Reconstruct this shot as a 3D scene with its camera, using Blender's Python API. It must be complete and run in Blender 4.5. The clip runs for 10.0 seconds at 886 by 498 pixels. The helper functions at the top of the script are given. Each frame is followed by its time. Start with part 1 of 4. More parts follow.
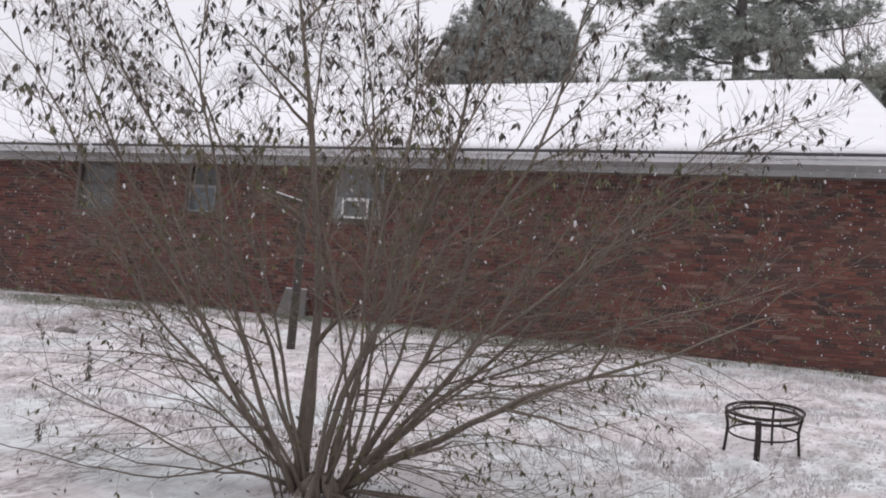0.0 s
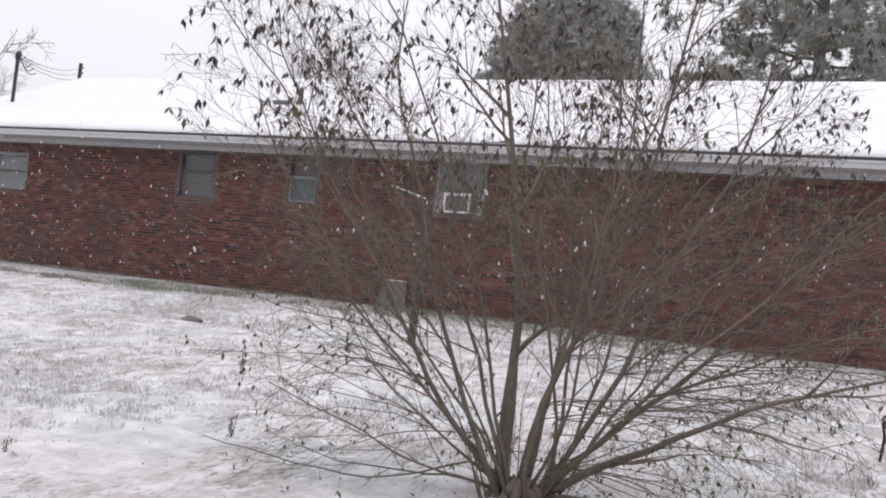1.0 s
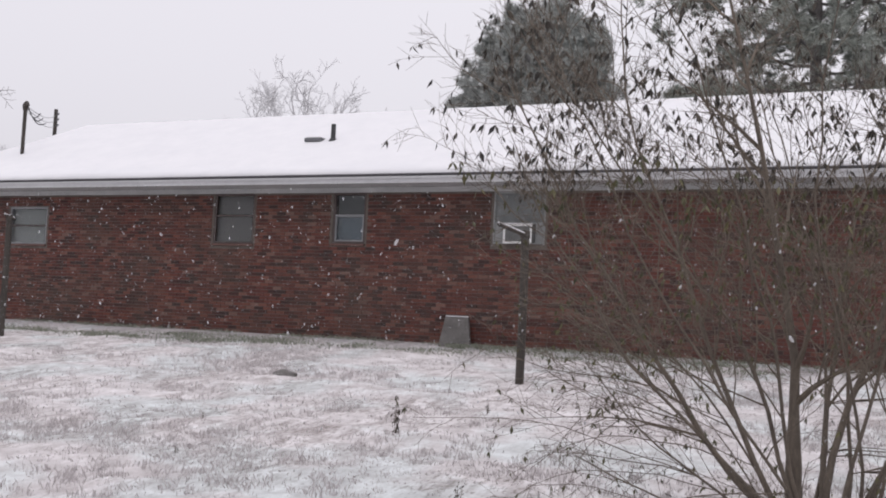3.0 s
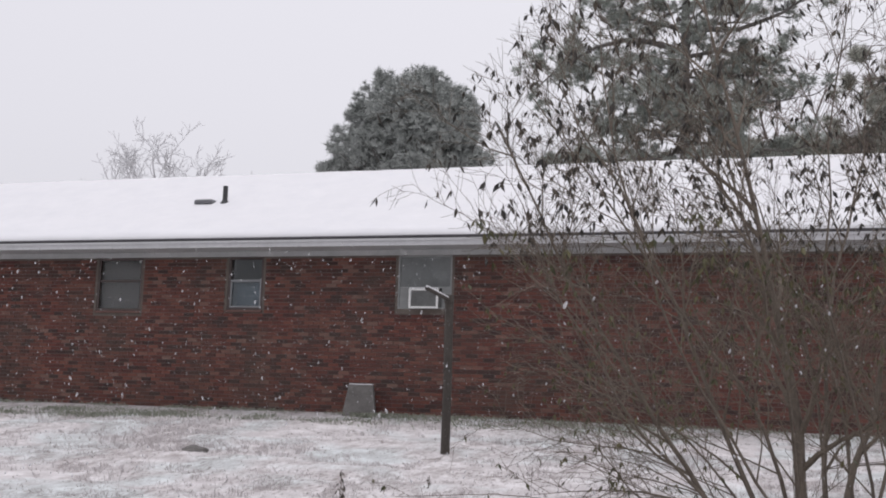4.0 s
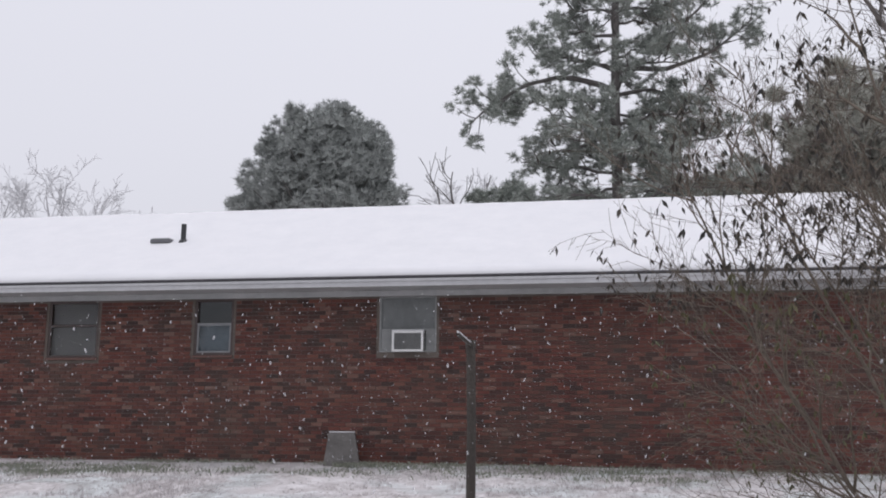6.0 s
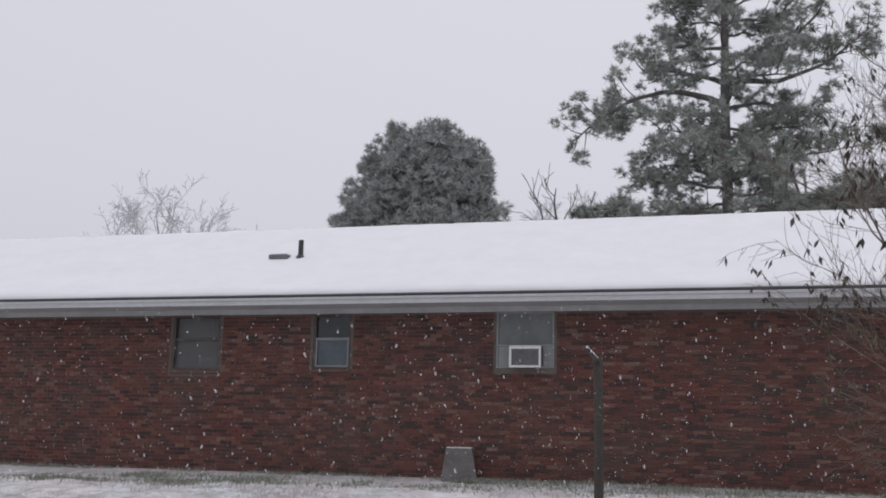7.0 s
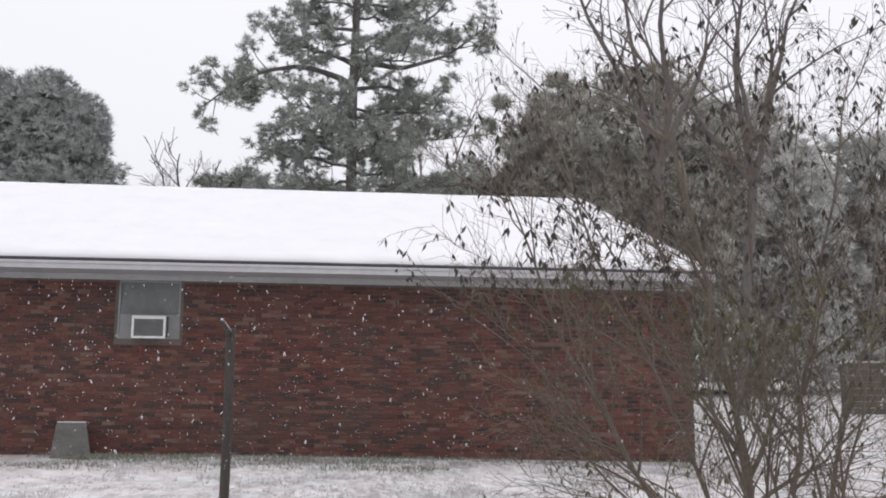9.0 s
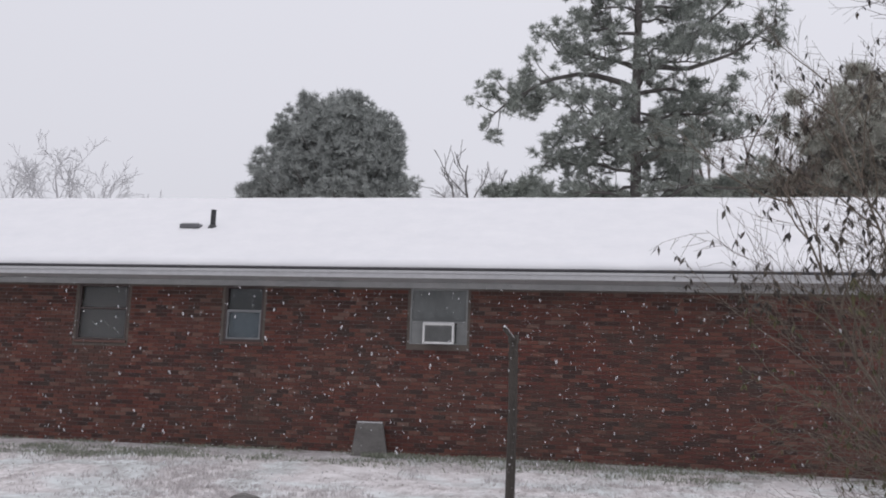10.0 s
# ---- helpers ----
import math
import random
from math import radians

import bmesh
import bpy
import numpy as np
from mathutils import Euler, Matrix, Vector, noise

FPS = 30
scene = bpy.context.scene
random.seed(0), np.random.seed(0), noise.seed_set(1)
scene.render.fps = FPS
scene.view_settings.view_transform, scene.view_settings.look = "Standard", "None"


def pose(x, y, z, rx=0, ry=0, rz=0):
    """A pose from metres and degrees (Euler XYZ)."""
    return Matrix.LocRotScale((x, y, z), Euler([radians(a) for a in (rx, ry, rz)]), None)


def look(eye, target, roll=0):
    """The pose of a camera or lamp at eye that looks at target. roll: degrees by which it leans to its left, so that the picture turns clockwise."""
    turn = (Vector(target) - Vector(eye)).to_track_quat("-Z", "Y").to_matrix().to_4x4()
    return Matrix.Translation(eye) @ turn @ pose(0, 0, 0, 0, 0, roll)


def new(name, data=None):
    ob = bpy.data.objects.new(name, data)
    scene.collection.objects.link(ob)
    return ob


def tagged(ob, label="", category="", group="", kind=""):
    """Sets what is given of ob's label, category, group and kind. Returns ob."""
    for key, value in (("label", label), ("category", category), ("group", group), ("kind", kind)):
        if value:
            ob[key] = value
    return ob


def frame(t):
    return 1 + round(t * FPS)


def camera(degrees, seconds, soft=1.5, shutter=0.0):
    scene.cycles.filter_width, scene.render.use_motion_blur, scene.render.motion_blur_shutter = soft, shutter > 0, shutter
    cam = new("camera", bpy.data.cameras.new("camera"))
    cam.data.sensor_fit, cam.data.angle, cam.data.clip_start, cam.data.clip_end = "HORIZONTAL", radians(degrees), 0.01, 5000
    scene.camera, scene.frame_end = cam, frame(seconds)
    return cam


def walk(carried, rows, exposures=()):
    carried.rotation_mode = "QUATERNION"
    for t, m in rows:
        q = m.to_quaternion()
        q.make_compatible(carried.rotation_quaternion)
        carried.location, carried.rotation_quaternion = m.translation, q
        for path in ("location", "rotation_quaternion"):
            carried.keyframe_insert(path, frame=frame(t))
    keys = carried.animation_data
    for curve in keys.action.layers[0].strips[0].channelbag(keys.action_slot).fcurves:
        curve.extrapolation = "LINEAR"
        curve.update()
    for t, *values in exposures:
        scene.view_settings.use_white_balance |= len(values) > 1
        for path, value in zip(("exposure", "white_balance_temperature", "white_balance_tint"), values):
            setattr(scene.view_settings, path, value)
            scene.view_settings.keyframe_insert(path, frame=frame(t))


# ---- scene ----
cam = camera(46.7, 10.0, 1.9)
PATH = [
    (0, (9.292, -16.22, 0.287), (8.473, -14.399, 0.412), 4.9),
    (0.3, (9.03, -16.4, 0.30), (8.299, -14.543, 0.430), 5.3),
    (0.5, (8.92, -16.448, 0.279), (8.156, -14.605, 0.416), 5.8),
    (1, (8.459, -16.854, 0.352), (7.564, -15.067, 0.44), 6.3),
    (1.2, (8.225, -16.81, 0.31), (7.295, -15.041, 0.385), 6.6),
    (1.5, (7.937, -16.907, 0.325), (6.973, -15.156, 0.389), 5.4),
    (1.8, (7.69, -16.99, 0.34), (6.731, -15.235, 0.384), 5.6),
    (2, (7.483, -17.021, 0.322), (6.601, -15.227, 0.37), 6.0),
    (2.5, (6.962, -17.234, 0.352), (6.14, -15.411, 0.375), 5.9),
    (2.8, (6.72, -17.24, 0.372), (5.883, -15.424, 0.397), 5.2),
    (3, (6.518, -17.228, 0.414), (5.7, -15.409, 0.554), 2.7),
    (3.2, (6.337, -17.199, 0.38), (5.543, -15.377, 0.597), 2.9),
    (4.5, (5.179, -17.137, 0.452), (4.753, -15.205, 0.741), 0.6),
    (5, (4.781, -17.156, 0.509), (4.378, -15.222, 0.82), 0.6),
    (6.5, (3.625, -16.923, 0.562), (3.288, -14.986, 0.929), 0.4),
    (7, (3.548, -17.015, 0.524), (3.016, -15.124, 0.902), 1.4),
    (7.2, (3.58, -16.99, 0.515), (3.105, -15.085, 0.897), 1.2),
    (7.3, (3.61, -16.95, 0.52), (3.292, -15.012, 0.903), 0.5),
    (7.4, (3.625, -16.88, 0.53), (3.481, -14.922, 0.911), -0.1),
    (7.5, (3.625, -16.805, 0.544), (3.646, -14.841, 0.921), -0.7),
    (7.7, (3.62, -16.82, 0.535), (3.858, -14.869, 0.906), -1.5),
    (8, (3.587, -16.842, 0.555), (3.907, -14.901, 0.912), -1.4),
    (8.5, (3.547, -16.815, 0.556), (3.852, -14.871, 0.911), -0.6),
    (9, (3.297, -17.036, 0.55), (3.497, -15.074, 0.883), 0.4),
    (9.5, (3.373, -17.063, 0.547), (3.098, -15.11, 0.882), 1.8),
    (10, (3.381, -17.074, 0.557), (3.027, -15.134, 0.89), 2.2),
]
EXPOSURES = [(0.0, 0.66, 6340, 15.5), (0.5, 0.80, 6340, 15.5), (1.0, 0.83, 6330, 16), (2.5, 0.63, 6380, 17), (3.0, 0.56, 6380, 16.5), (5.0, 0.49, 6240, 14.5), (6.5, 0.37, 6170, 15), (7.0, 0.26, 6170, 15), (7.5, 0.28, 6240, 14), (8.0, 0.58, 6370, 13.5), (8.5, 0.72, 6370, 13.5), (9.0, 0.72, 6350, 13.5), (9.5, 0.57, 6250, 13.5), (10.0, 0.38, 6230, 14.5)]
SKY, SUN, FLAKES = 0.15, 0.4, 17000
walk(cam, [(t, look(e, g, r)) for t, e, g, r in PATH], EXPOSURES)

# ---- world and light: a bright overcast sky in light snowfall ----
world = bpy.data.worlds.new("overcast_sky")
scene.world = world
world.use_nodes = True
wn = world.node_tree.nodes
wl = world.node_tree.links
sky = wn.new("ShaderNodeTexSky")
sky.sky_type = "NISHITA"
sky.sun_disc = False
sky.sun_elevation = radians(78)
sky.sun_rotation = radians(20)
sky.air_density, sky.dust_density, sky.ozone_density = 1.0, 8.0, 1.0
grey = wn.new("ShaderNodeHueSaturation")
grey.inputs["Saturation"].default_value = 0.10
wl.new(sky.outputs[0], grey.inputs["Color"])
cloud = wn.new("ShaderNodeMix")
cloud.data_type = "RGBA"
cloud.inputs[0].default_value = 0.75
cloud.inputs[7].default_value = (3.7, 3.7, 3.8, 1)
wl.new(grey.outputs[0], cloud.inputs[6])
wl.new(cloud.outputs[2], wn["Background"].inputs["Color"])
wn["Background"].inputs["Strength"].default_value = SKY

sun = new("sun", bpy.data.lights.new("sun", "SUN"))
sun.data.energy = SUN
sun.data.angle = radians(80)
sun.data.color = (1.0, 0.985, 0.97)
sun.matrix_world = look((2.8, -7.8, 39), (0, 0, 0))


# ---- materials ----
def nodes_of(name):
    m = bpy.data.materials.new(name)
    m.use_nodes = True
    nt = m.node_tree
    return m, nt, nt.nodes["Principled BSDF"]


def ramp(nt, src, stops):
    r = nt.nodes.new("ShaderNodeValToRGB")
    el = r.color_ramp.elements
    while len(el) < len(stops):
        el.new(0.5)
    for e, (p, c) in zip(el, stops):
        e.position, e.color = p, (*c, 1)
    nt.links.new(src, r.inputs[0])
    return r.outputs[0]


def tex_noise(nt, scale, detail=5.0, rough=0.6, vec=None, stretch=None):
    n = nt.nodes.new("ShaderNodeTexNoise")
    n.inputs["Scale"].default_value = scale
    n.inputs["Detail"].default_value = detail
    n.inputs["Roughness"].default_value = rough
    if vec is None:
        vec = nt.nodes.new("ShaderNodeTexCoord").outputs["Object"]
    if stretch:
        mp = nt.nodes.new("ShaderNodeMapping")
        mp.inputs["Scale"].default_value = stretch
        nt.links.new(vec, mp.inputs[0])
        vec = mp.outputs[0]
    nt.links.new(vec, n.inputs["Vector"])
    return n.outputs["Fac"]


def mix(nt, fac, a, b, mode="MIX"):
    m = nt.nodes.new("ShaderNodeMix")
    m.data_type, m.blend_type = "RGBA", mode
    for val, sock in ((fac, m.inputs[0]), (a, m.inputs[6]), (b, m.inputs[7])):
        if isinstance(val, (int, float)):
            sock.default_value = val
        elif isinstance(val, tuple):
            sock.default_value = (*val, 1)
        else:
            nt.links.new(val, sock)
    return m.outputs[2]


def bump(nt, bsdf, height, strength, dist=0.01):
    b = nt.nodes.new("ShaderNodeBump")
    b.inputs["Strength"].default_value = strength
    b.inputs["Distance"].default_value = dist
    nt.links.new(height, b.inputs["Height"])
    nt.links.new(b.outputs[0], bsdf.inputs["Normal"])


def worn(name, c1, c2, scale=6, rough=0.7, metal=0.0, fine=60, bumps=0.3, dist=0.004, stretch=None, grain=0.35):
    """A plain surface with variation at two scales."""
    m, nt, b = nodes_of(name)
    big = tex_noise(nt, scale, stretch=stretch)
    small = tex_noise(nt, fine, 3, stretch=stretch)
    col = ramp(nt, big, [(0.3, c1), (0.7, c2)])
    col = mix(nt, grain, col, ramp(nt, small, [(0.3, tuple(v * 0.6 for v in c1)), (0.7, tuple(min(1, v * 1.25) for v in c2))]))
    nt.links.new(col, b.inputs["Base Color"])
    b.inputs["Roughness"].default_value = rough
    b.inputs["Metallic"].default_value = metal
    if bumps:
        bump(nt, b, small, bumps, dist)
    return m


def brick_material(name, joined):
    m, nt, b = nodes_of(name)
    if joined:
        rnd = nt.nodes.new("ShaderNodeNewGeometry").outputs["Random Per Island"]
    else:
        rnd = nt.nodes.new("ShaderNodeObjectInfo").outputs["Random"]
    geo = nt.nodes.new("ShaderNodeNewGeometry").outputs["Position"]
    base = ramp(nt, rnd, [(0.0, (0.056, 0.034, 0.031)), (0.16, (0.082, 0.036, 0.031)), (0.4, (0.135, 0.047, 0.038)),
                          (0.7, (0.165, 0.057, 0.043)), (0.9, (0.200, 0.078, 0.056)), (1.0, (0.22, 0.13, 0.105))])
    fine = tex_noise(nt, 70, 4, vec=geo)
    big = tex_noise(nt, 0.9, 4, vec=geo)
    col = mix(nt, 0.5, base, ramp(nt, fine, [(0.3, (0.35, 0.35, 0.35)), (0.7, (1, 1, 1))]), "MULTIPLY")
    col = mix(nt, ramp(nt, big, [(0.40, (0, 0, 0)), (0.72, (0.65, 0.65, 0.65))]), col, (0.085, 0.062, 0.050))
    nt.links.new(col, b.inputs["Base Color"])
    b.inputs["Roughness"].default_value = 0.85
    bump(nt, b, fine, 0.5, 0.004)
    return m


def snow_material(name, grassy):
    m, nt, b = nodes_of(name)
    geo = nt.nodes.new("ShaderNodeNewGeometry").outputs["Position"]
    lump = tex_noise(nt, 3.2 if grassy else 1.6, 8, 0.72, vec=geo)
    grain = tex_noise(nt, 26, 5, 0.7, vec=geo)
    col = ramp(nt, lump, [(0.3, (0.66, 0.66, 0.675)), (0.7, (0.72, 0.715, 0.725))])
    if grassy:
        # thin snow: pale drifts, pinkish-grey dead turf showing softly through, fine dark flecks
        drift = tex_noise(nt, 0.8, 6, 0.6, vec=geo, stretch=(0.7, 0.7, 1.0))
        col = ramp(nt, lump, [(0.38, (0.44, 0.414, 0.412)), (0.5, (0.535, 0.508, 0.507)), (0.60, (0.64, 0.615, 0.616))])
        thin = ramp(nt, drift, [(0.42, (0.15, 0.15, 0.15)), (0.57, (1, 1, 1))])
        tuft = tex_noise(nt, 5.5, 6, 0.66, vec=geo, stretch=(1.0, 0.40, 1.0))
        veil = mix(nt, 1.0, thin, ramp(nt, tuft, [(0.46, (0, 0, 0)), (0.60, (0.95, 0.95, 0.95))]), "MULTIPLY")
        turf = ramp(nt, grain, [(0.4, (0.25, 0.225, 0.218)), (0.6, (0.40, 0.365, 0.358))])
        col = mix(nt, veil, col, turf)
        fleck = tex_noise(nt, 30, 3, 0.6, vec=geo, stretch=(1.0, 0.3, 1.0))
        dots = mix(nt, 1.0, thin, ramp(nt, fleck, [(0.56, (0, 0, 0)), (0.63, (0.75, 0.75, 0.75))]), "MULTIPLY")
        col = mix(nt, dots, col, (0.16, 0.135, 0.12))
        # icy blue-green cast on the open drifts
        cool = tex_noise(nt, 0.8, 4, 0.5, vec=geo)
        col = mix(nt, ramp(nt, cool, [(0.48, (0, 0, 0)), (0.6, (1, 1, 1))]), col, (0.92, 1.0, 1.0), "MULTIPLY")
    nt.links.new(col, b.inputs["Base Color"])
    b.inputs["Roughness"].default_value = 0.75
    b.inputs["Specular IOR Level"].default_value = 0.25
    bump(nt, b, grain if grassy else lump, 0.3 if grassy else 0.25, 0.02)
    return m


def leafy(name, c1, c2):
    m, nt, b = nodes_of(name)
    rnd = nt.nodes.new("ShaderNodeNewGeometry").outputs["Random Per Island"]
    nt.links.new(ramp(nt, rnd, [(0.0, c1), (1.0, c2)]), b.inputs["Base Color"])
    b.inputs["Roughness"].default_value = 0.65
    return m


def glass_material(name, tint, rough):
    m, nt, b = nodes_of(name)
    b.inputs["Base Color"].default_value = (*tint, 1)
    b.inputs["Roughness"].default_value = rough
    b.inputs["Transmission Weight"].default_value = 1.0
    b.inputs["IOR"].default_value = 1.45
    return m


M_SNOW = snow_material("settled_snow", False)
M_GROUND = snow_material("snowy_grass", True)
M_BRICK1 = brick_material("red_brick", False)
M_BRICKS = brick_material("red_brick_courses", True)
M_MORTAR = worn("mortar", (0.10, 0.085, 0.075), (0.17, 0.145, 0.125), 3, 0.95, fine=90, bumps=0.5)
M_FASCIA = worn("grey_painted_metal", (0.47, 0.47, 0.48), (0.55, 0.55, 0.56), 1.2, 0.5, fine=9, bumps=0.04, grain=0.15)
M_SOFFIT = worn("soffit_paint", (0.40, 0.41, 0.41), (0.50, 0.50, 0.50), 1.5, 0.7, fine=7, bumps=0.05, grain=0.15)
M_SHINGLE = worn("dark_shingle", (0.045, 0.045, 0.05), (0.085, 0.08, 0.085), 4, 0.9, fine=80, bumps=0.6)
M_BLIND = worn("blue_grey_blind", (0.13, 0.15, 0.175), (0.20, 0.225, 0.25), 3, 0.8, fine=12, bumps=0.1, grain=0.2)
M_PALEFRAME = worn("pale_sash_paint", (0.20, 0.205, 0.215), (0.27, 0.275, 0.28), 3, 0.5, fine=20, bumps=0.05, grain=0.15)
M_FRAME = worn("brown_painted_frame", (0.055, 0.040, 0.036), (0.085, 0.062, 0.056), 3, 0.45, fine=70, bumps=0.1)
M_SILL = worn("brick_sill", (0.11, 0.06, 0.05), (0.17, 0.10, 0.085), 5, 0.9, fine=50, bumps=0.4)
M_FILL = worn("pale_filler_board", (0.23, 0.238, 0.233), (0.30, 0.308, 0.303), 2.5, 0.7, fine=9, bumps=0.05, grain=0.15)
M_GLASS = glass_material("window_glass", (0.75, 0.82, 0.84), 0.03)
M_PALE_CURTAIN = worn("pale_curtain", (0.50, 0.53, 0.51), (0.62, 0.64, 0.62), 2, 0.9, fine=12, bumps=0.2, grain=0.2)
M_GLASS_DULL = glass_material("dusty_window_glass", (0.72, 0.74, 0.74), 0.32)
M_CURTAIN = worn("grey_curtain", (0.24, 0.225, 0.215), (0.33, 0.31, 0.30), 2, 0.9, fine=25, bumps=0.4, stretch=(6, 1, 0.4))
M_ROOM = worn("dim_room_plaster", (0.20, 0.20, 0.20), (0.26, 0.25, 0.24), 1, 0.9)
M_PANEL = worn("grey_filler_panel", (0.135, 0.145, 0.143), (0.20, 0.212, 0.21), 2.2, 0.7, fine=9, bumps=0.05, grain=0.15)
M_WHITE = worn("white_plastic", (0.72, 0.72, 0.70), (0.82, 0.82, 0.80), 5, 0.45, fine=60, bumps=0.05)
M_GRILLE = worn("grey_grille", (0.16, 0.165, 0.16), (0.24, 0.245, 0.24), 5, 0.6, metal=0.3)
M_CONCRETE = worn("concrete", (0.105, 0.098, 0.092), (0.165, 0.156, 0.148), 4, 0.9, fine=22, bumps=0.3, grain=0.2)
M_IRON = worn("rusty_black_iron", (0.020, 0.018, 0.017), (0.060, 0.045, 0.038), 9, 0.75, metal=0.4, fine=120, bumps=0.4)
M_POST = worn("weathered_steel_post", (0.042, 0.036, 0.031), (0.085, 0.074, 0.064), 5, 0.8, metal=0.2, fine=90, bumps=0.3, stretch=(1, 1, 0.3))
M_PIPE = worn("black_vent_pipe", (0.02, 0.02, 0.022), (0.05, 0.05, 0.052), 6, 0.6)
M_VENT = worn("grey_roof_vent", (0.11, 0.115, 0.12), (0.20, 0.20, 0.21), 5, 0.6, metal=0.3)
M_BARK = worn("brown_bark", (0.09, 0.074, 0.060), (0.18, 0.148, 0.118), 8, 0.9, fine=60, bumps=0.6, stretch=(1, 1, 0.25))
M_TWIG = worn("brown_twig", (0.092, 0.075, 0.058), (0.175, 0.142, 0.110), 9, 0.9, bumps=0)
M_LEAF = leafy("dry_dark_leaf", (0.020, 0.019, 0.018), (0.070, 0.056, 0.040))
M_LEAF_LOW = leafy("olive_leaf", (0.045, 0.050, 0.022), (0.12, 0.105, 0.045))
M_PINEBARK = worn("pine_bark", (0.10, 0.093, 0.09), (0.19, 0.175, 0.165), 3, 0.9, fine=14, bumps=0.5)
# needle greens brightened beyond their own tone to imitate mist
M_NEEDLE = leafy("pine_needles", (0.238, 0.264, 0.236), (0.42, 0.446, 0.402))
# far pine needles, greyed and lightened to paint in the haze
M_NEEDLE_FAR = leafy("hazed_pine_needles", (0.305, 0.325, 0.308), (0.425, 0.443, 0.424))
# leaf colour likewise lifted, a lighter haze than on the farther trees
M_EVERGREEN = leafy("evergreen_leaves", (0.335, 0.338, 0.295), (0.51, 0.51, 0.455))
# paler copy of the evergreen leaves, with mist painted into it
M_HAZE_LEAF = leafy("haze_pale_leaves", (0.44, 0.448, 0.43), (0.62, 0.622, 0.595))
M_GREYTWIG = worn("grey_twig", (0.095, 0.082, 0.077), (0.16, 0.142, 0.134), 4, 0.9, bumps=0)
M_REDTWIG = worn("reddish_twig", (0.17, 0.13, 0.12), (0.27, 0.215, 0.20), 4, 0.9, bumps=0)
# near-white twigs: distance haze put into the base colour
M_HAZE_TWIG = worn("haze_pale_twig", (0.50, 0.498, 0.505), (0.63, 0.625, 0.635), 4, 0.9, bumps=0)
M_BOARD = worn("dark_weathered_board", (0.060, 0.052, 0.046), (0.13, 0.115, 0.10), 2, 0.9, fine=30, bumps=0.4, stretch=(0.3, 1, 4))
M_BLUE = worn("blue_car_paint", (0.03, 0.07, 0.22), (0.05, 0.10, 0.28), 1, 0.3, fine=40, bumps=0)
M_TYRE = worn("black_rubber", (0.015, 0.015, 0.015), (0.035, 0.035, 0.035), 8, 0.85)
M_GRASS = leafy("dead_grass", (0.40, 0.368, 0.365), (0.64, 0.607, 0.607))
M_TURF = leafy("grey_green_grass", (0.13, 0.145, 0.105), (0.32, 0.33, 0.265))
M_WEED = leafy("dry_weed", (0.035, 0.030, 0.024), (0.09, 0.07, 0.05))
M_FLAKE, flake_nt, flake_bsdf = nodes_of("snowflake")
flake_bsdf.inputs["Base Color"].default_value = (0.85, 0.85, 0.87, 1)
flake_bsdf.inputs["Roughness"].default_value = 0.9
through_light = flake_nt.nodes.new("ShaderNodeBsdfTranslucent")
through_light.inputs["Color"].default_value = (0.85, 0.85, 0.87, 1)
both = flake_nt.nodes.new("ShaderNodeMixShader")
flake_nt.links.new(flake_bsdf.outputs[0], both.inputs[1])
flake_nt.links.new(through_light.outputs[0], both.inputs[2])
clear = flake_nt.nodes.new("ShaderNodeBsdfTransparent")
soft_flake = flake_nt.nodes.new("ShaderNodeMixShader")
soft_flake.inputs[0].default_value = 0.66
flake_nt.links.new(both.outputs[0], soft_flake.inputs[1])
flake_nt.links.new(clear.outputs[0], soft_flake.inputs[2])
flake_nt.links.new(soft_flake.outputs[0], flake_nt.nodes["Material Output"].inputs[0])


# ---- mesh helpers ----
def ground_z(x, y):
    z = 0.066 * y - 0.0012 * y * y if y < 0 else 0.072 * y
    if y > 70:
        z = 5.04
    if y < -27:
        z = 0.066 * -27 - 0.0012 * 729
    return z - 0.012 * min(10.0, max(0.0, x - 2.0))


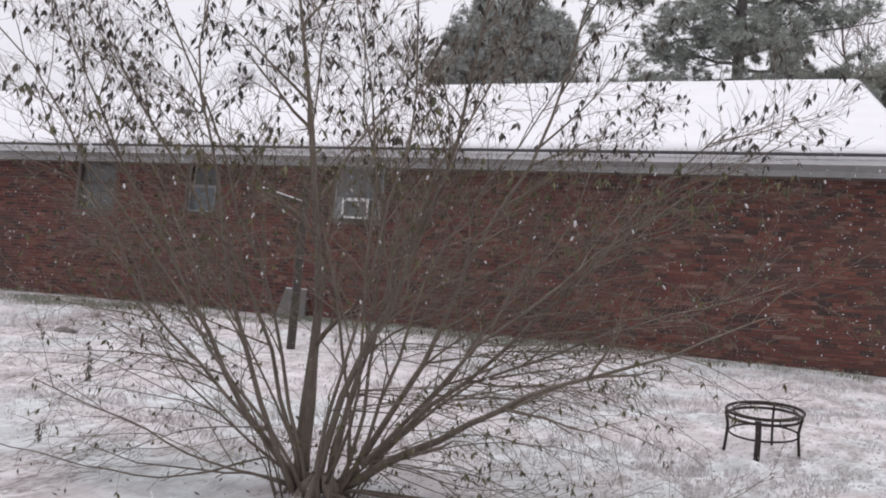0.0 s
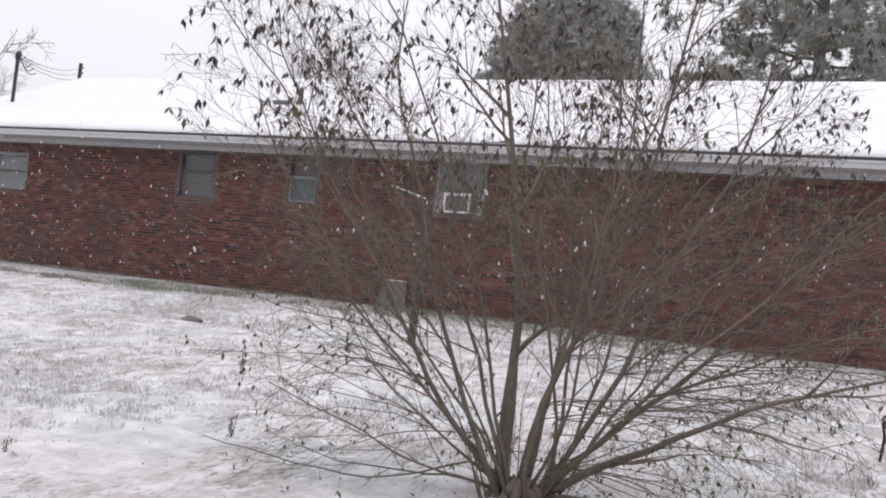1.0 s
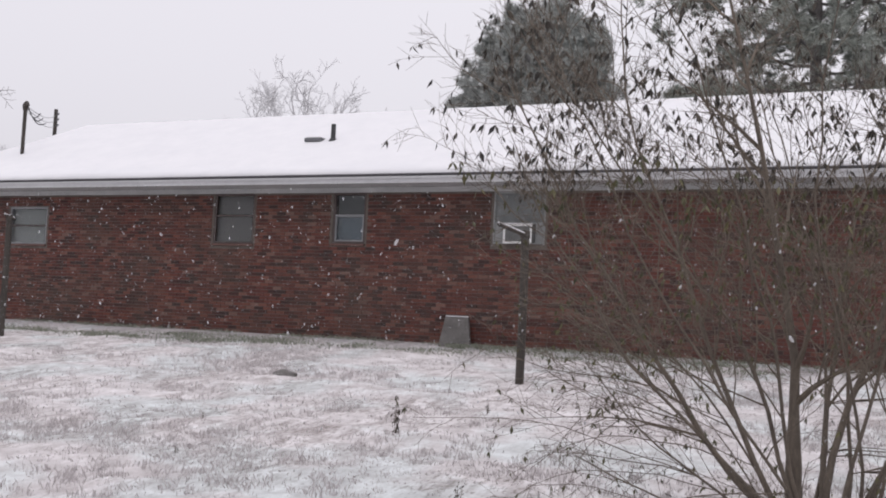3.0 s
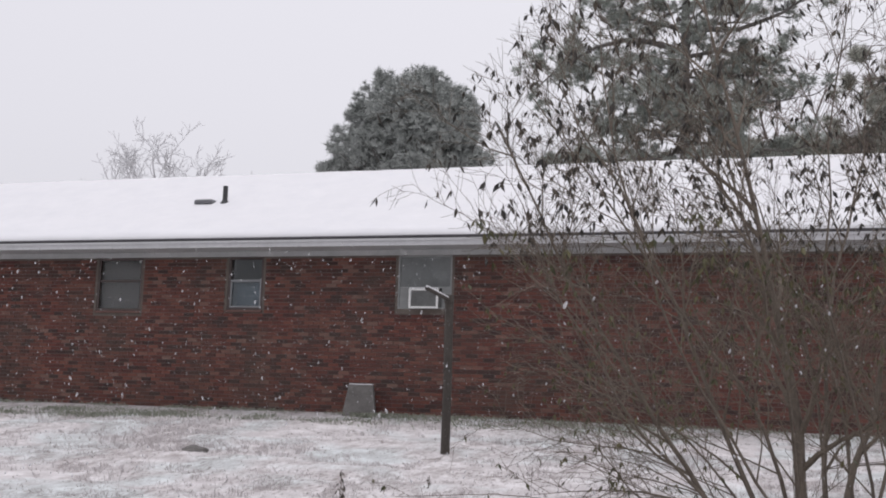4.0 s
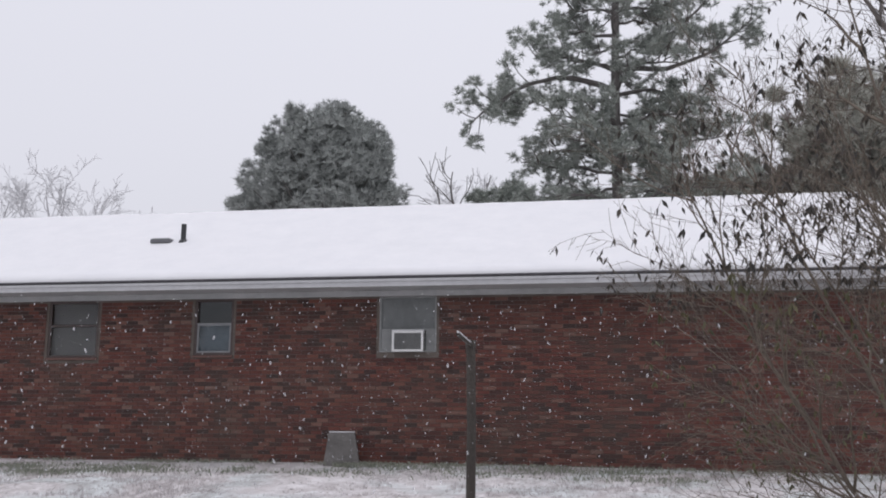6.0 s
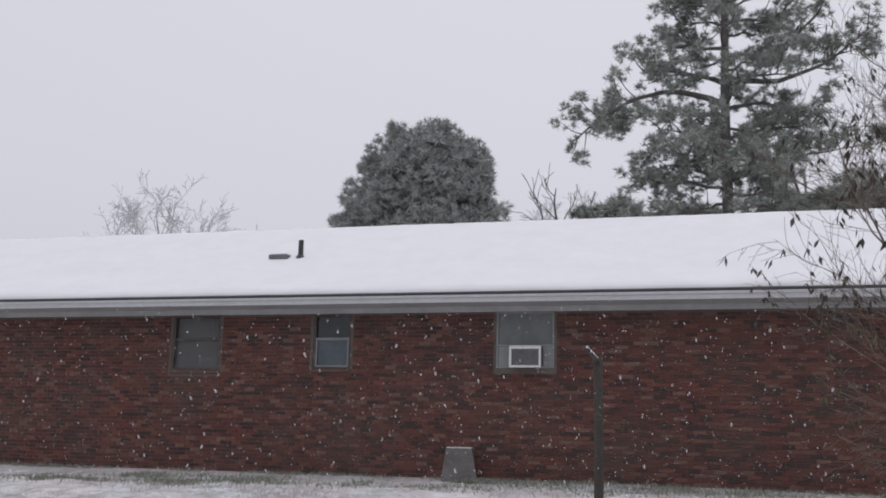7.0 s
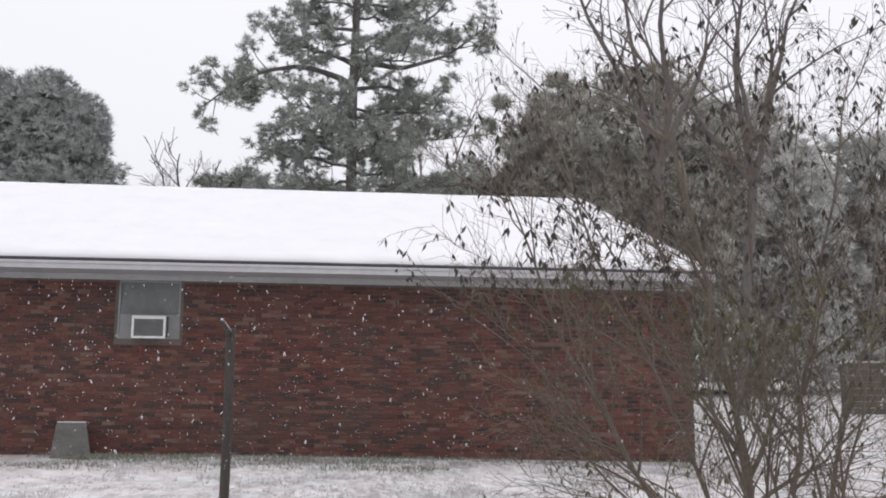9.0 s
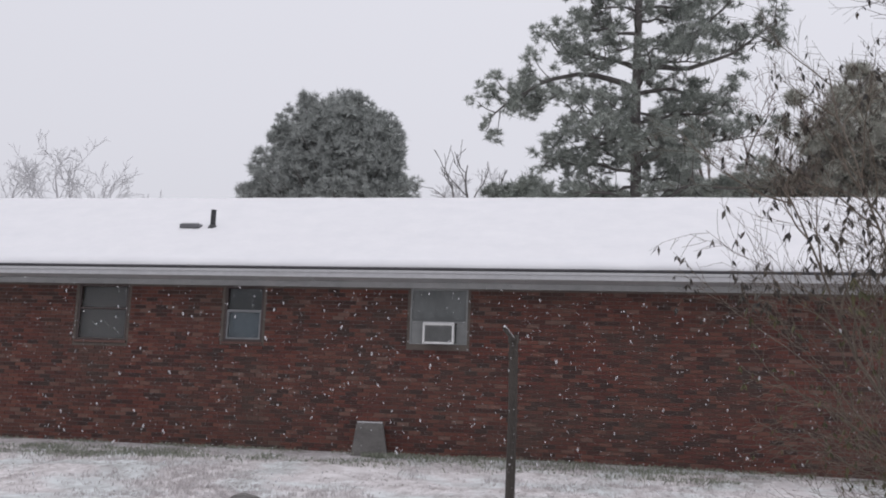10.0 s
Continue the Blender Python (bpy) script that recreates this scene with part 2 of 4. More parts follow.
class Geo:
    """Collects vertices and faces of one mesh."""

    def __init__(self):
        self.v, self.f = [], []

    def add(self, vs, fs):
        o = len(self.v)
        self.v.extend(vs)
        self.f.extend([tuple(i + o for i in f) for f in fs])

    def box(self, x0, x1, y0, y1, z0, z1, bevel=0.0):
        if bevel:
            bm = bmesh.new()
            bmesh.ops.create_cube(bm, size=1, matrix=Matrix.LocRotScale(((x0 + x1) / 2, (y0 + y1) / 2, (z0 + z1) / 2), None, (x1 - x0, y1 - y0, z1 - z0)))
            bmesh.ops.bevel(bm, geom=bm.edges[:], offset=bevel, segments=2, affect="EDGES", profile=0.6)
            bm.verts.index_update()
            self.add([tuple(v.co) for v in bm.verts], [tuple(v.index for v in f.verts) for f in bm.faces])
            bm.free()
            return self
        self.add([(x0, y0, z0), (x1, y0, z0), (x1, y1, z0), (x0, y1, z0), (x0, y0, z1), (x1, y0, z1), (x1, y1, z1), (x0, y1, z1)],
                 [(0, 3, 2, 1), (4, 5, 6, 7), (0, 1, 5, 4), (1, 2, 6, 5), (2, 3, 7, 6), (3, 0, 4, 7)])
        return self

    def tube(self, pts, radii, sides=6, cap=True, closed=False):
        pts = [Vector(p) for p in pts]
        n = len(pts)
        ref = Vector((0.31, 0.87, 0.38))
        vs = []
        for i, p in enumerate(pts):
            if closed:
                d = pts[(i + 1) % n] - pts[i - 1]
            else:
                d = pts[min(i + 1, n - 1)] - pts[max(i - 1, 0)]
            d = d.normalized() if d.length > 1e-9 else Vector((0, 0, 1))
            u = d.cross(ref)
            if u.length < 0.15:
                u = d.cross(Vector((0.9, -0.2, 0.3)))
            u.normalize()
            w = d.cross(u)
            r = radii[i] if hasattr(radii, "__len__") else radii
            for k in range(sides):
                a = 2 * math.pi * k / sides
                q = p + u * (math.cos(a) * r) + w * (math.sin(a) * r)
                vs.append((q.x, q.y, q.z))
        fs = []
        for i in range(n if closed else n - 1):
            j = (i + 1) % n
            for k in range(sides):
                l = (k + 1) % sides
                fs.append((i * sides + k, i * sides + l, j * sides + l, j * sides + k))
        if cap and not closed:
            fs.append(tuple(range(sides))[::-1])
            fs.append(tuple((n - 1) * sides + k for k in range(sides)))
        self.add(vs, fs)
        return self

    def mesh(self, name, mat, smooth=False):
        me = bpy.data.meshes.new(name)
        me.from_pydata(self.v, [], self.f)
        me.materials.append(mat)
        if smooth:
            me.polygons.foreach_set("use_smooth", [True] * len(me.polygons))
        me.update()
        return me


def part(name, geo, mat, parent=None, label="", smooth=False):
    ob = new(name, geo.mesh(name, mat, smooth))
    if parent is not None:
        ob.parent = parent
        ob.matrix_parent_inverse = Matrix.Translation(-parent.location)
    return tagged(ob, label)


def thing(name, loc, label, category, group="", kind=""):
    ob = new(name)
    ob.empty_display_size = 0.2
    ob.location = loc
    return tagged(ob, label, category, group, kind)


# ---- ground: one snow-covered slope that rises past the house ----
def build_ground():
    g = Geo()

    def axis(lo, hi, fine_lo, fine_hi, step):
        out, v = [], lo
        while v < hi:
            out.append(v)
            inside = fine_lo <= v < fine_hi
            v += step if inside else max(step, min(60.0, 0.35 * min(abs(v - fine_lo), abs(v - fine_hi)) + step))
        return out + [hi]

    xs = axis(-900, 900, -15, 13, 0.16)
    ys = axis(-400, 1500, -18, 1, 0.14)
    rows = []
    for y in ys:
        for x in xs:
            z = ground_z(x, y)
            near = max(0.0, 1 - max(abs(x + 1) - 16, 0) / 15 - max(abs(y + 9) - 11, 0) / 10)
            if near > 0 and abs(y) > 0.05:
                calm = min(1.0, abs(y) * 1.5)
                z += near * calm * (0.05 * noise.noise((x * 0.5, y * 0.7, 0)) + 0.035 * noise.noise((x * 1.7, y * 2.3, 5)) + 0.022 * noise.noise((x * 4.5, y * 5.0, 9)))
            rows.append((x, y, z))
    w = len(xs)
    g.add(rows, [(j * w + i, j * w + i + 1, (j + 1) * w + i + 1, (j + 1) * w + i) for j in range(len(ys) - 1) for i in range(w - 1)])
    ob = part("ground", g, M_GROUND, None, "", True)
    tagged(ob, "snow-covered lawn with dead grass showing through, rising to the house", "ground", "", "structure")


build_ground()

# ---- the brick house ----
WX0, WX1, WTOP = -13.66, 9.32, 2.93
OPENINGS = [(-12.10, -10.97, 1.71, 2.55), (-6.42, -5.44, 1.785, 2.80), (-3.61, -2.89, 1.815, 2.80), (-0.26, 0.73, 1.85, 2.80)]
EAVE_Y, EAVE_Z, RIDGE_Y, RIDGE_Z = -0.62, 3.03, 3.70, 5.13
SLOPE = (RIDGE_Z - EAVE_Z) / (RIDGE_Y - EAVE_Y)
BACK_Y = 2 * RIDGE_Y
house = thing("house", (-1.6, 6.5, 0.0), "long single-storey red brick house with a snow-covered roof", "house")


def wall_with_openings(y0, y1, z0, z1, openings):
    """One closed wall with holes through it."""
    xs = sorted({WX0, WX1, *[o[0] for o in openings], *[o[1] for o in openings]})
    zs = sorted({z0, z1, *[o[2] for o in openings], *[o[3] for o in openings]})
    nx, nz = len(xs) - 1, len(zs) - 1

    def solid(i, k):
        if not (0 <= i < nx and 0 <= k < nz):
            return False
        mx, mz = (xs[i] + xs[i + 1]) / 2, (zs[k] + zs[k + 1]) / 2
        return not any(o[0] < mx < o[1] and o[2] < mz < o[3] for o in openings)

    index, g = {}, Geo()

    def vid(i, k, side):
        if (i, k, side) not in index:
            index[i, k, side] = len(g.v)
            g.v.append((xs[i], (y0, y1)[side], zs[k]))
        return index[i, k, side]

    for i in range(nx):
        for k in range(nz):
            if not solid(i, k):
                continue
            c = [(i, k), (i + 1, k), (i + 1, k + 1), (i, k + 1)]
            g.f.append(tuple(vid(*q, 0) for q in c))
            g.f.append(tuple(vid(*q, 1) for q in reversed(c)))
            for n, (di, dk) in enumerate(((0, -1), (1, 0), (0, 1), (-1, 0))):
                if not solid(i + di, k + dk):
                    u, v = c[n], c[(n + 1) % 4]
                    g.f.append((vid(*u, 0), vid(*u, 1), vid(*v, 1), vid(*v, 0)))
    return g


front_wall = part("wall", wall_with_openings(0.010, 0.24, -0.5, WTOP, OPENINGS), M_MORTAR, house, "dark red brick front wall with recessed mortar joints")
part("wall", Geo().box(WX0, WX0 + 0.24, 0.242, BACK_Y - 0.242, -0.5, WTOP), M_BRICKS, house, "red brick end wall")
part("wall", Geo().box(WX1 - 0.24, WX1, 0.242, BACK_Y - 0.242, -0.5, WTOP), M_BRICKS, house, "red brick end wall")
part("wall", Geo().box(WX0, WX1, BACK_Y - 0.24, BACK_Y, -0.5, WTOP), M_BRICKS, house, "red brick back wall")
gable = Geo()
gz = RIDGE_Z - 0.14
gable.add([(x, y, z) for x in (WX0, WX0 + 0.2) for y, z in ((0.05, WTOP + 0.06), (BACK_Y - 0.05, WTOP + 0.06), (RIDGE_Y, gz))],
          [(0, 2, 1), (3, 4, 5), (0, 1, 4, 3), (1, 2, 5, 4), (2, 0, 3, 5)])
part("gable_wall", gable, M_BRICKS, house, "red brick gable above the carport")
slab = Geo().box(WX0 + 0.25, WX1 - 0.25, 0.25, BACK_Y - 0.25, 0.35, 0.45)
part("floor", slab, M_ROOM, house)
lid = Geo().box(WX0 + 0.02, WX1 - 0.25, 0.02, BACK_Y - 0.02, WTOP + 0.005, WTOP + 0.06)
part("ceiling", lid, M_ROOM, house)

# roof slopes: steep hips at both ends
EL, RL, RR, HR = -15.0, -13.62, 9.53, 8.42


def roof_slab(lift, thick, inset_eave=0.0, inset_end=0.0):
    g = Geo()
    vs = []
    for dz in (lift, lift + thick):
        for x, y, z in ((EL + inset_end, EAVE_Y + inset_eave, EAVE_Z + SLOPE * inset_eave), (RR - inset_end, EAVE_Y + inset_eave, EAVE_Z + SLOPE * inset_eave),
                        (HR - inset_end, RIDGE_Y, RIDGE_Z), (RL + inset_end, RIDGE_Y, RIDGE_Z),
                        (RR - inset_end, BACK_Y + 0.6 - inset_eave, EAVE_Z + SLOPE * inset_eave), (EL + inset_end, BACK_Y + 0.6 - inset_eave, EAVE_Z + SLOPE * inset_eave)):
            vs.append((x, y, z + dz))
    fs = [(6, 7, 8, 9), (9, 8, 10, 11), (0, 3, 2, 1), (3, 5, 4, 2), (0, 1, 7, 6), (1, 2, 8, 7), (2, 4, 10, 8), (4, 5, 11, 10), (5, 3, 9, 11), (3, 0, 6, 9)]
    g.add(vs, fs)
    return g


part("roof", roof_slab(-0.09, 0.12), M_SHINGLE, house, "low-pitched dark shingle roof")


def build_roof_snow():
    """Snow blanket on the front slope with a soft, slightly uneven lip, and a plain one behind the ridge."""
    g = Geo()
    nx, ny = 240, 34
    vs, fs = [], []
    for j in range(ny + 1):
        f = j / ny
        y = EAVE_Y + 0.02 + f * (RIDGE_Y - EAVE_Y - 0.02)
        xa, xb = EL + (RL - EL) * f + 0.02, RR + (HR - RR) * f - 0.02
        for i in range(nx + 1):
            e = i / nx
            x = xa + (xb - xa) * e
            t = 0.055 + 0.012 * noise.noise((x * 0.8, y * 0.8, 2)) + 0.006 * noise.noise((x * 4, y * 4, 7))
            rim = 0.25 if j == 0 or i in (0, nx) else 1.0
            if j == 1:
                y = EAVE_Y + 0.05
            z = EAVE_Z + SLOPE * (y - EAVE_Y) + 0.034 + t * rim * (0.25 if j == 0 else 1.0)
            yy = y + (0.015 * noise.noise((x * 1.3, 0, 3)) if j == 0 else 0)
            vs.append((x, yy, z))
    w = nx + 1
    for j in range(ny):
        for i in range(nx):
            fs.append((j * w + i, j * w + i + 1, (j + 1) * w + i + 1, (j + 1) * w + i))
    o = len(vs)
    top = ny * w
    vs += [(EL, BACK_Y + 0.6, EAVE_Z + 0.09), (RR - 0.02, BACK_Y + 0.6, EAVE_Z + 0.09), (RL + 0.02, RIDGE_Y, RIDGE_Z + 0.08), (HR - 0.02, RIDGE_Y, RIDGE_Z + 0.08)]
    fs.append((o + 2, o + 3, o + 1, o))
    vs.append((RR - 0.02, EAVE_Y + 0.02, EAVE_Z + 0.06))
    fs.append((o + 4, o + 1, o + 3))
    # skirt down to the shingles
    ring = [i for i in range(w)] + [j * w + nx for j in range(1, ny + 1)] + [top + i for i in range(nx - 1, -1, -1)] + [j * w for j in range(ny - 1, 0, -1)]
    low = len(vs)
    vs += [(vs[i][0], vs[i][1], EAVE_Z + SLOPE * (vs[i][1] - EAVE_Y) + 0.031) for i in ring]
    n = len(ring)
    fs += [(ring[k], low + k, low + (k + 1) % n, ring[(k + 1) % n]) for k in range(n)]
    g.add(vs, fs)
    ob = part("roof_snow", g, M_SNOW, None, "", True)
    tagged(ob, "smooth unbroken white snow blanket lying on the roof", "snow", "", "stuff")


build_roof_snow()

fascia = Geo()
fascia.box(EL, RR, EAVE_Y - 0.022, EAVE_Y - 0.002, 2.885, 3.015, 0.006)
part("fascia", fascia, M_FASCIA, house, "pale grey painted fascia board")
drip = Geo().box(EL, RR, EAVE_Y - 0.045, EAVE_Y + 0.01, 3.020, 3.052, 0.008)
part("drip_edge", drip, M_SHINGLE, house, "dark shingle edge under the snow")
gutter_lip = Geo().box(EL, RR, EAVE_Y - 0.040, EAVE_Y - 0.024, 2.965, 3.012, 0.006)
part("trim_board", gutter_lip, M_FASCIA, house)
soffit = Geo().box(EL, RR, EAVE_Y, -0.035, 2.895, 2.915)
part("soffit", soffit, M_SOFFIT, house, "grey boarded soffit")
frieze = Geo().box(WX0, WX1, -0.034, -0.004, 2.802, 2.895, 0.005)
part("frieze_board", frieze, M_SOFFIT, house)
hip_fascia = Geo().box(RR + 0.004, RR + 0.024, EAVE_Y, BACK_Y + 0.6, 2.885, 3.015, 0.006)
part("fascia", hip_fascia, M_FASCIA, house, "pale grey painted fascia board")
carport = Geo()
carport.box(-14.82, -14.70, 0.0, 0.12, -0.3, 2.90, 0.01)
part("carport_post", carport, M_FASCIA, house)


def window_unit(name, x0, x1, z0, z1, sash_z, curtain, rail_mat, blind, cloth, glass):
    """A double-hung window: frame, two sashes, panes, sill."""
    w = thing(name, ((x0 + x1) / 2, 0.05, z0), "", "")
    w.parent = house
    w.matrix_parent_inverse = Matrix.Translation(-house.location)
    fr = Geo()
    t = 0.045
    fr.box(x0, x0 + t, 0.02, 0.11, z0, z1, 0.005)
    fr.box(x1 - t, x1, 0.02, 0.11, z0, z1, 0.005)
    fr.box(x0 + t, x1 - t, 0.02, 0.11, z1 - t, z1, 0.005)
    fr.box(x0 + t, x1 - t, 0.02, 0.11, z0, z0 + t, 0.005)
    part("window_frame", fr, M_PALEFRAME if x0 < -10 else M_FRAME, w)
    rail = Geo().box(x0 + t, x1 - t, 0.03, 0.075, sash_z - 0.022, sash_z + 0.022, 0.004)
    part("meeting_rail", rail, rail_mat, w)
    if blind:
        sash = Geo()
        sash.box(x0 + t, x0 + t + 0.03, 0.03, 0.075, z0 + t, sash_z - 0.023, 0.004)
        sash.box(x1 - t - 0.03, x1 - t, 0.03, 0.075, z0 + t, sash_z - 0.023, 0.004)
        sash.box(x0 + t + 0.03, x1 - t - 0.03, 0.03, 0.075, z0 + t, z0 + t + 0.03, 0.004)
        part("lower_sash", sash, rail_mat, w, "pale painted lower sash")
        part("blind", Geo().box(x0 + 0.02, x1 - 0.02, 0.15, 0.16, z0 + 0.01, sash_z), M_BLIND, w, "blue-grey half-drawn blind")
    for a, b, y in ((z0 + t, sash_z - 0.022, 0.055), (sash_z + 0.022, z1 - t, 0.075)):
        p = part("pane", Geo().box(x0 + t, x1 - t, y, y + 0.006, a, b), glass, w)
        p.visible_shadow = False
    sill = Geo().box(x0 - 0.01, x1 + 0.01, -0.030, 0.10, z0 - 0.045, z0 - 0.002, 0.006)
    part("window_sill", sill, M_SILL, w)
    if curtain:
        cg = Geo()
        n = 60
        vs = []
        for i in range(n + 1):
            x = x0 + 0.02 + (x1 - x0 - 0.04) * i / n
            y = 0.17 + 0.018 * math.sin(i * 1.9) + 0.008 * math.sin(i * 0.63)
            vs += [(x, y, z0 + 0.01), (x, y, z1 - 0.01), (x, y + 0.004, z0 + 0.01), (x, y + 0.004, z1 - 0.01)]
        cg.add(vs, [q for i in range(n) for q in ((4 * i, 4 * i + 4, 4 * i + 5, 4 * i + 1), (4 * i + 2, 4 * i + 3, 4 * i + 7, 4 * i + 6))])
        part("curtain", cg, cloth, w, "drawn curtain")
    return w


for (x0, x1, z0, z1), sash, cur in zip(OPENINGS[:3], (2.13, 2.36, 2.36), (True, True, False)):
    window_unit("window", x0, x1, z0, z1, sash, cur, M_FRAME if cur else M_PALEFRAME, not cur, M_PALE_CURTAIN if x0 < -10 else M_CURTAIN, M_GLASS if x0 > -5 else M_GLASS_DULL)

# filler panel round the air conditioner
x0, x1, z0, z1 = OPENINGS[3]
filler = thing("window_filler", (0.235, 0.06, z0), "", "")
filler.parent = house
filler.matrix_parent_inverse = Matrix.Translation(-house.location)
for a, b in ((x0 + 0.03, -0.012), (0.542, x1 - 0.03)):
    part("side_panel", Geo().box(a, b, 0.03, 0.06, z0 + 0.03, 2.215, 0.003), M_FILL, filler, "pale grey filler panel")
part("upper_panel", Geo().box(x0 + 0.03, x1 - 0.03, 0.045, 0.075, 2.245, z1 - 0.03, 0.003), M_PANEL, filler, "dull grey upper panel")
ff = Geo()
ff.box(x0, x0 + 0.03, 0.012, 0.10, z0, z1, 0.004)
ff.box(x1 - 0.03, x1, 0.012, 0.10, z0, z1, 0.004)
ff.box(x0 + 0.03, x1 - 0.03, 0.012, 0.10, z1 - 0.03, z1, 0.004)
ff.box(x0 + 0.03, x1 - 0.03, 0.012, 0.10, z0, z0 + 0.03, 0.004)
ff.box(x0 + 0.03, x1 - 0.03, 0.020, 0.10, 2.215, 2.245, 0.004)
part("window_frame", ff, M_FILL, filler)

# window air conditioner
ac = thing("air_conditioner", (0.265, -0.05, 1.85), "white window air conditioner with a grey grille in a filled window", "air conditioner")
part("casing", Geo().box(0.0, 0.53, -0.13, 0.20, 1.882, 2.195, 0.012), M_GRILLE, ac, "grey metal casing")
face = Geo()
face.box(-0.004, 0.034, -0.155, -0.125, 1.848, 2.197, 0.006)
face.box(0.496, 0.534, -0.155, -0.125, 1.848, 2.197, 0.006)
face.box(0.034, 0.496, -0.155, -0.125, 2.160, 2.197, 0.006)
face.box(0.034, 0.496, -0.155, -0.125, 1.848, 1.884, 0.006)
part("front_frame", face, M_WHITE, ac, "white plastic surround")
for k in range(13):
    z = 1.895 + k * 0.0205
    part("grille_slat", Geo().box(0.036, 0.494, -0.146, -0.132, z, z + 0.010), M_GRILLE, ac)
snowcap = Geo().box(0.0, 0.53, -0.15, -0.01, 2.199, 2.215, 0.006)
part("snow_strip", snowcap, M_SNOW, ac, "thin strip of snow on top")

# leaning crawl-space cover at the foot of the wall
cover = thing("crawlspace_cover", (-0.8, -0.2, 0.0), "grey concrete crawl-space cover leaning against the brick wall", "cover")
cg = Geo()
cz = ground_z(-0.8, -0.3) - 0.03
cg.add([(-1.09, -0.34, cz), (-0.47, -0.34, cz), (-0.635, -0.07, 0.50), (-1.085, -0.07, 0.50),
        (-1.09, -0.28, cz), (-0.47, -0.28, cz), (-0.635, -0.012, 0.50), (-1.085, -0.012, 0.50)],
       [(0, 1, 2, 3), (5, 4, 7, 6), (1, 5, 6, 2), (4, 0, 3, 7), (3, 2, 6, 7), (0, 4, 5, 1)])
part("slab", cg, M_CONCRETE, cover)
part("snow_strip", Geo().box(-1.08, -0.64, -0.072, -0.012, 0.502, 0.522, 0.007), M_SNOW, cover, "thin line of snow along the top")

# roof fittings
def roof_z(y):
    return EAVE_Z + SLOPE * (y - EAVE_Y) + 0.03


pipe = thing("vent_pipe", (-4.60, 1.52, roof_z(1.52)), "black plumbing vent pipe standing out of the roof snow", "vent pipe")
pg = Geo().tube([(-4.60, 1.52, roof_z(1.52) - 0.05), (-4.60, 1.52, 4.49)], [0.052, 0.050], 16)
part("pipe", pg, M_PIPE, pipe, smooth=False)
part("flashing", Geo().tube([(-4.60, 1.52, roof_z(1.52) - 0.03), (-4.60, 1.52, roof_z(1.52) + 0.085)], [0.13, 0.062], 16), M_PIPE, pipe)
vent = thing("roof_vent", (-5.0, 1.5, roof_z(1.5)), "low grey box-shaped roof vent half buried in snow", "roof vent")
vg = Geo()
vz = roof_z(1.42)
vg.box(-5.22, -4.82, 1.36, 1.66, vz + 0.05, vz + 0.135, 0.02)
part("hood", vg, M_VENT, vent)
part("collar", Geo().box(-5.19, -4.85, 1.40, 1.62, vz - 0.06, vz + 0.06, 0.01), M_PIPE, vent)
part("snow_strip", Geo().box(-5.20, -4.84, 1.40, 1.65, vz + 0.137, vz + 0.160, 0.009), M_SNOW, vent, "thin snow on the hood")
stub = thing("vent_pipe", (-13.0, 0.15, roof_z(0.15)), "short dark vent pipe on the snowy roof", "vent pipe")
part("pipe", Geo().tube([(-13.0, 0.15, roof_z(0.15) - 0.05), (-13.0, 0.15, roof_z(0.15) + 0.24)], 0.04, 12), M_PIPE, stub)
mast = thing("service_mast", (-13.15, 1.2, roof_z(1.2)), "grey electrical service mast with drooping wires on the roof", "mast")
part("pole", Geo().tube([(-13.15, 1.2, roof_z(1.2) - 0.05), (-13.15, 1.2, 5.1)], 0.045, 12), M_POST, mast)
part("weatherhead", Geo().tube([(-13.15, 1.2, 5.08), (-13.15, 1.19, 5.2), (-13.09, 1.17, 5.24), (-13.03, 1.15, 5.18)], [0.06, 0.07, 0.065, 0.05], 10), M_POST, mast)
for k in range(3):
    pts = [Vector((-13.05, 1.17, 5.18)).lerp(Vector((-12.55 - 0.1 * k, 1.3, 4.75 + 0.13 * k)), f / 8) + Vector((0, 0, -0.2 * math.sin(math.pi * f / 8))) for f in range(9)]
    part("wire", Geo().tube(pts, 0.012, 5), M_PIPE, mast)


# ---- yard things ----
def clothes_post(x, y, top, bar):
    g0 = ground_z(x, y)
    p = thing("clothesline_post", (x, y, g0), "weathered dark clothesline post with a snow-topped crossbar in the lawn", "post", "clothesline posts")
    part("pole", Geo().tube([(x, y, g0 - 0.2), (x + 0.01, y, (g0 + top) / 2), (x, y, top)], [0.058, 0.056, 0.055], 14), M_POST, p)
    part("crossbar", Geo().tube([(x, y - bar[0], top + 0.02), (x, y + bar[1], top - 0.03)], 0.024, 10), M_POST, p)
    part("cap", Geo().tube([(x, y, top - 0.06), (x, y, top + 0.035)], [0.066, 0.062], 14), M_POST, p)
    part("snow_strip", Geo().tube([(x, y - bar[0], top + 0.046), (x, y + bar[1], top - 0.004)], 0.014, 8), M_SNOW, p, "thin snow on the crossbar")


clothes_post(2.03, -4.66, 1.60, (0.97, 0.08))
clothes_post(-8.45, -3.38, 1.95, (0.12, 0.12))


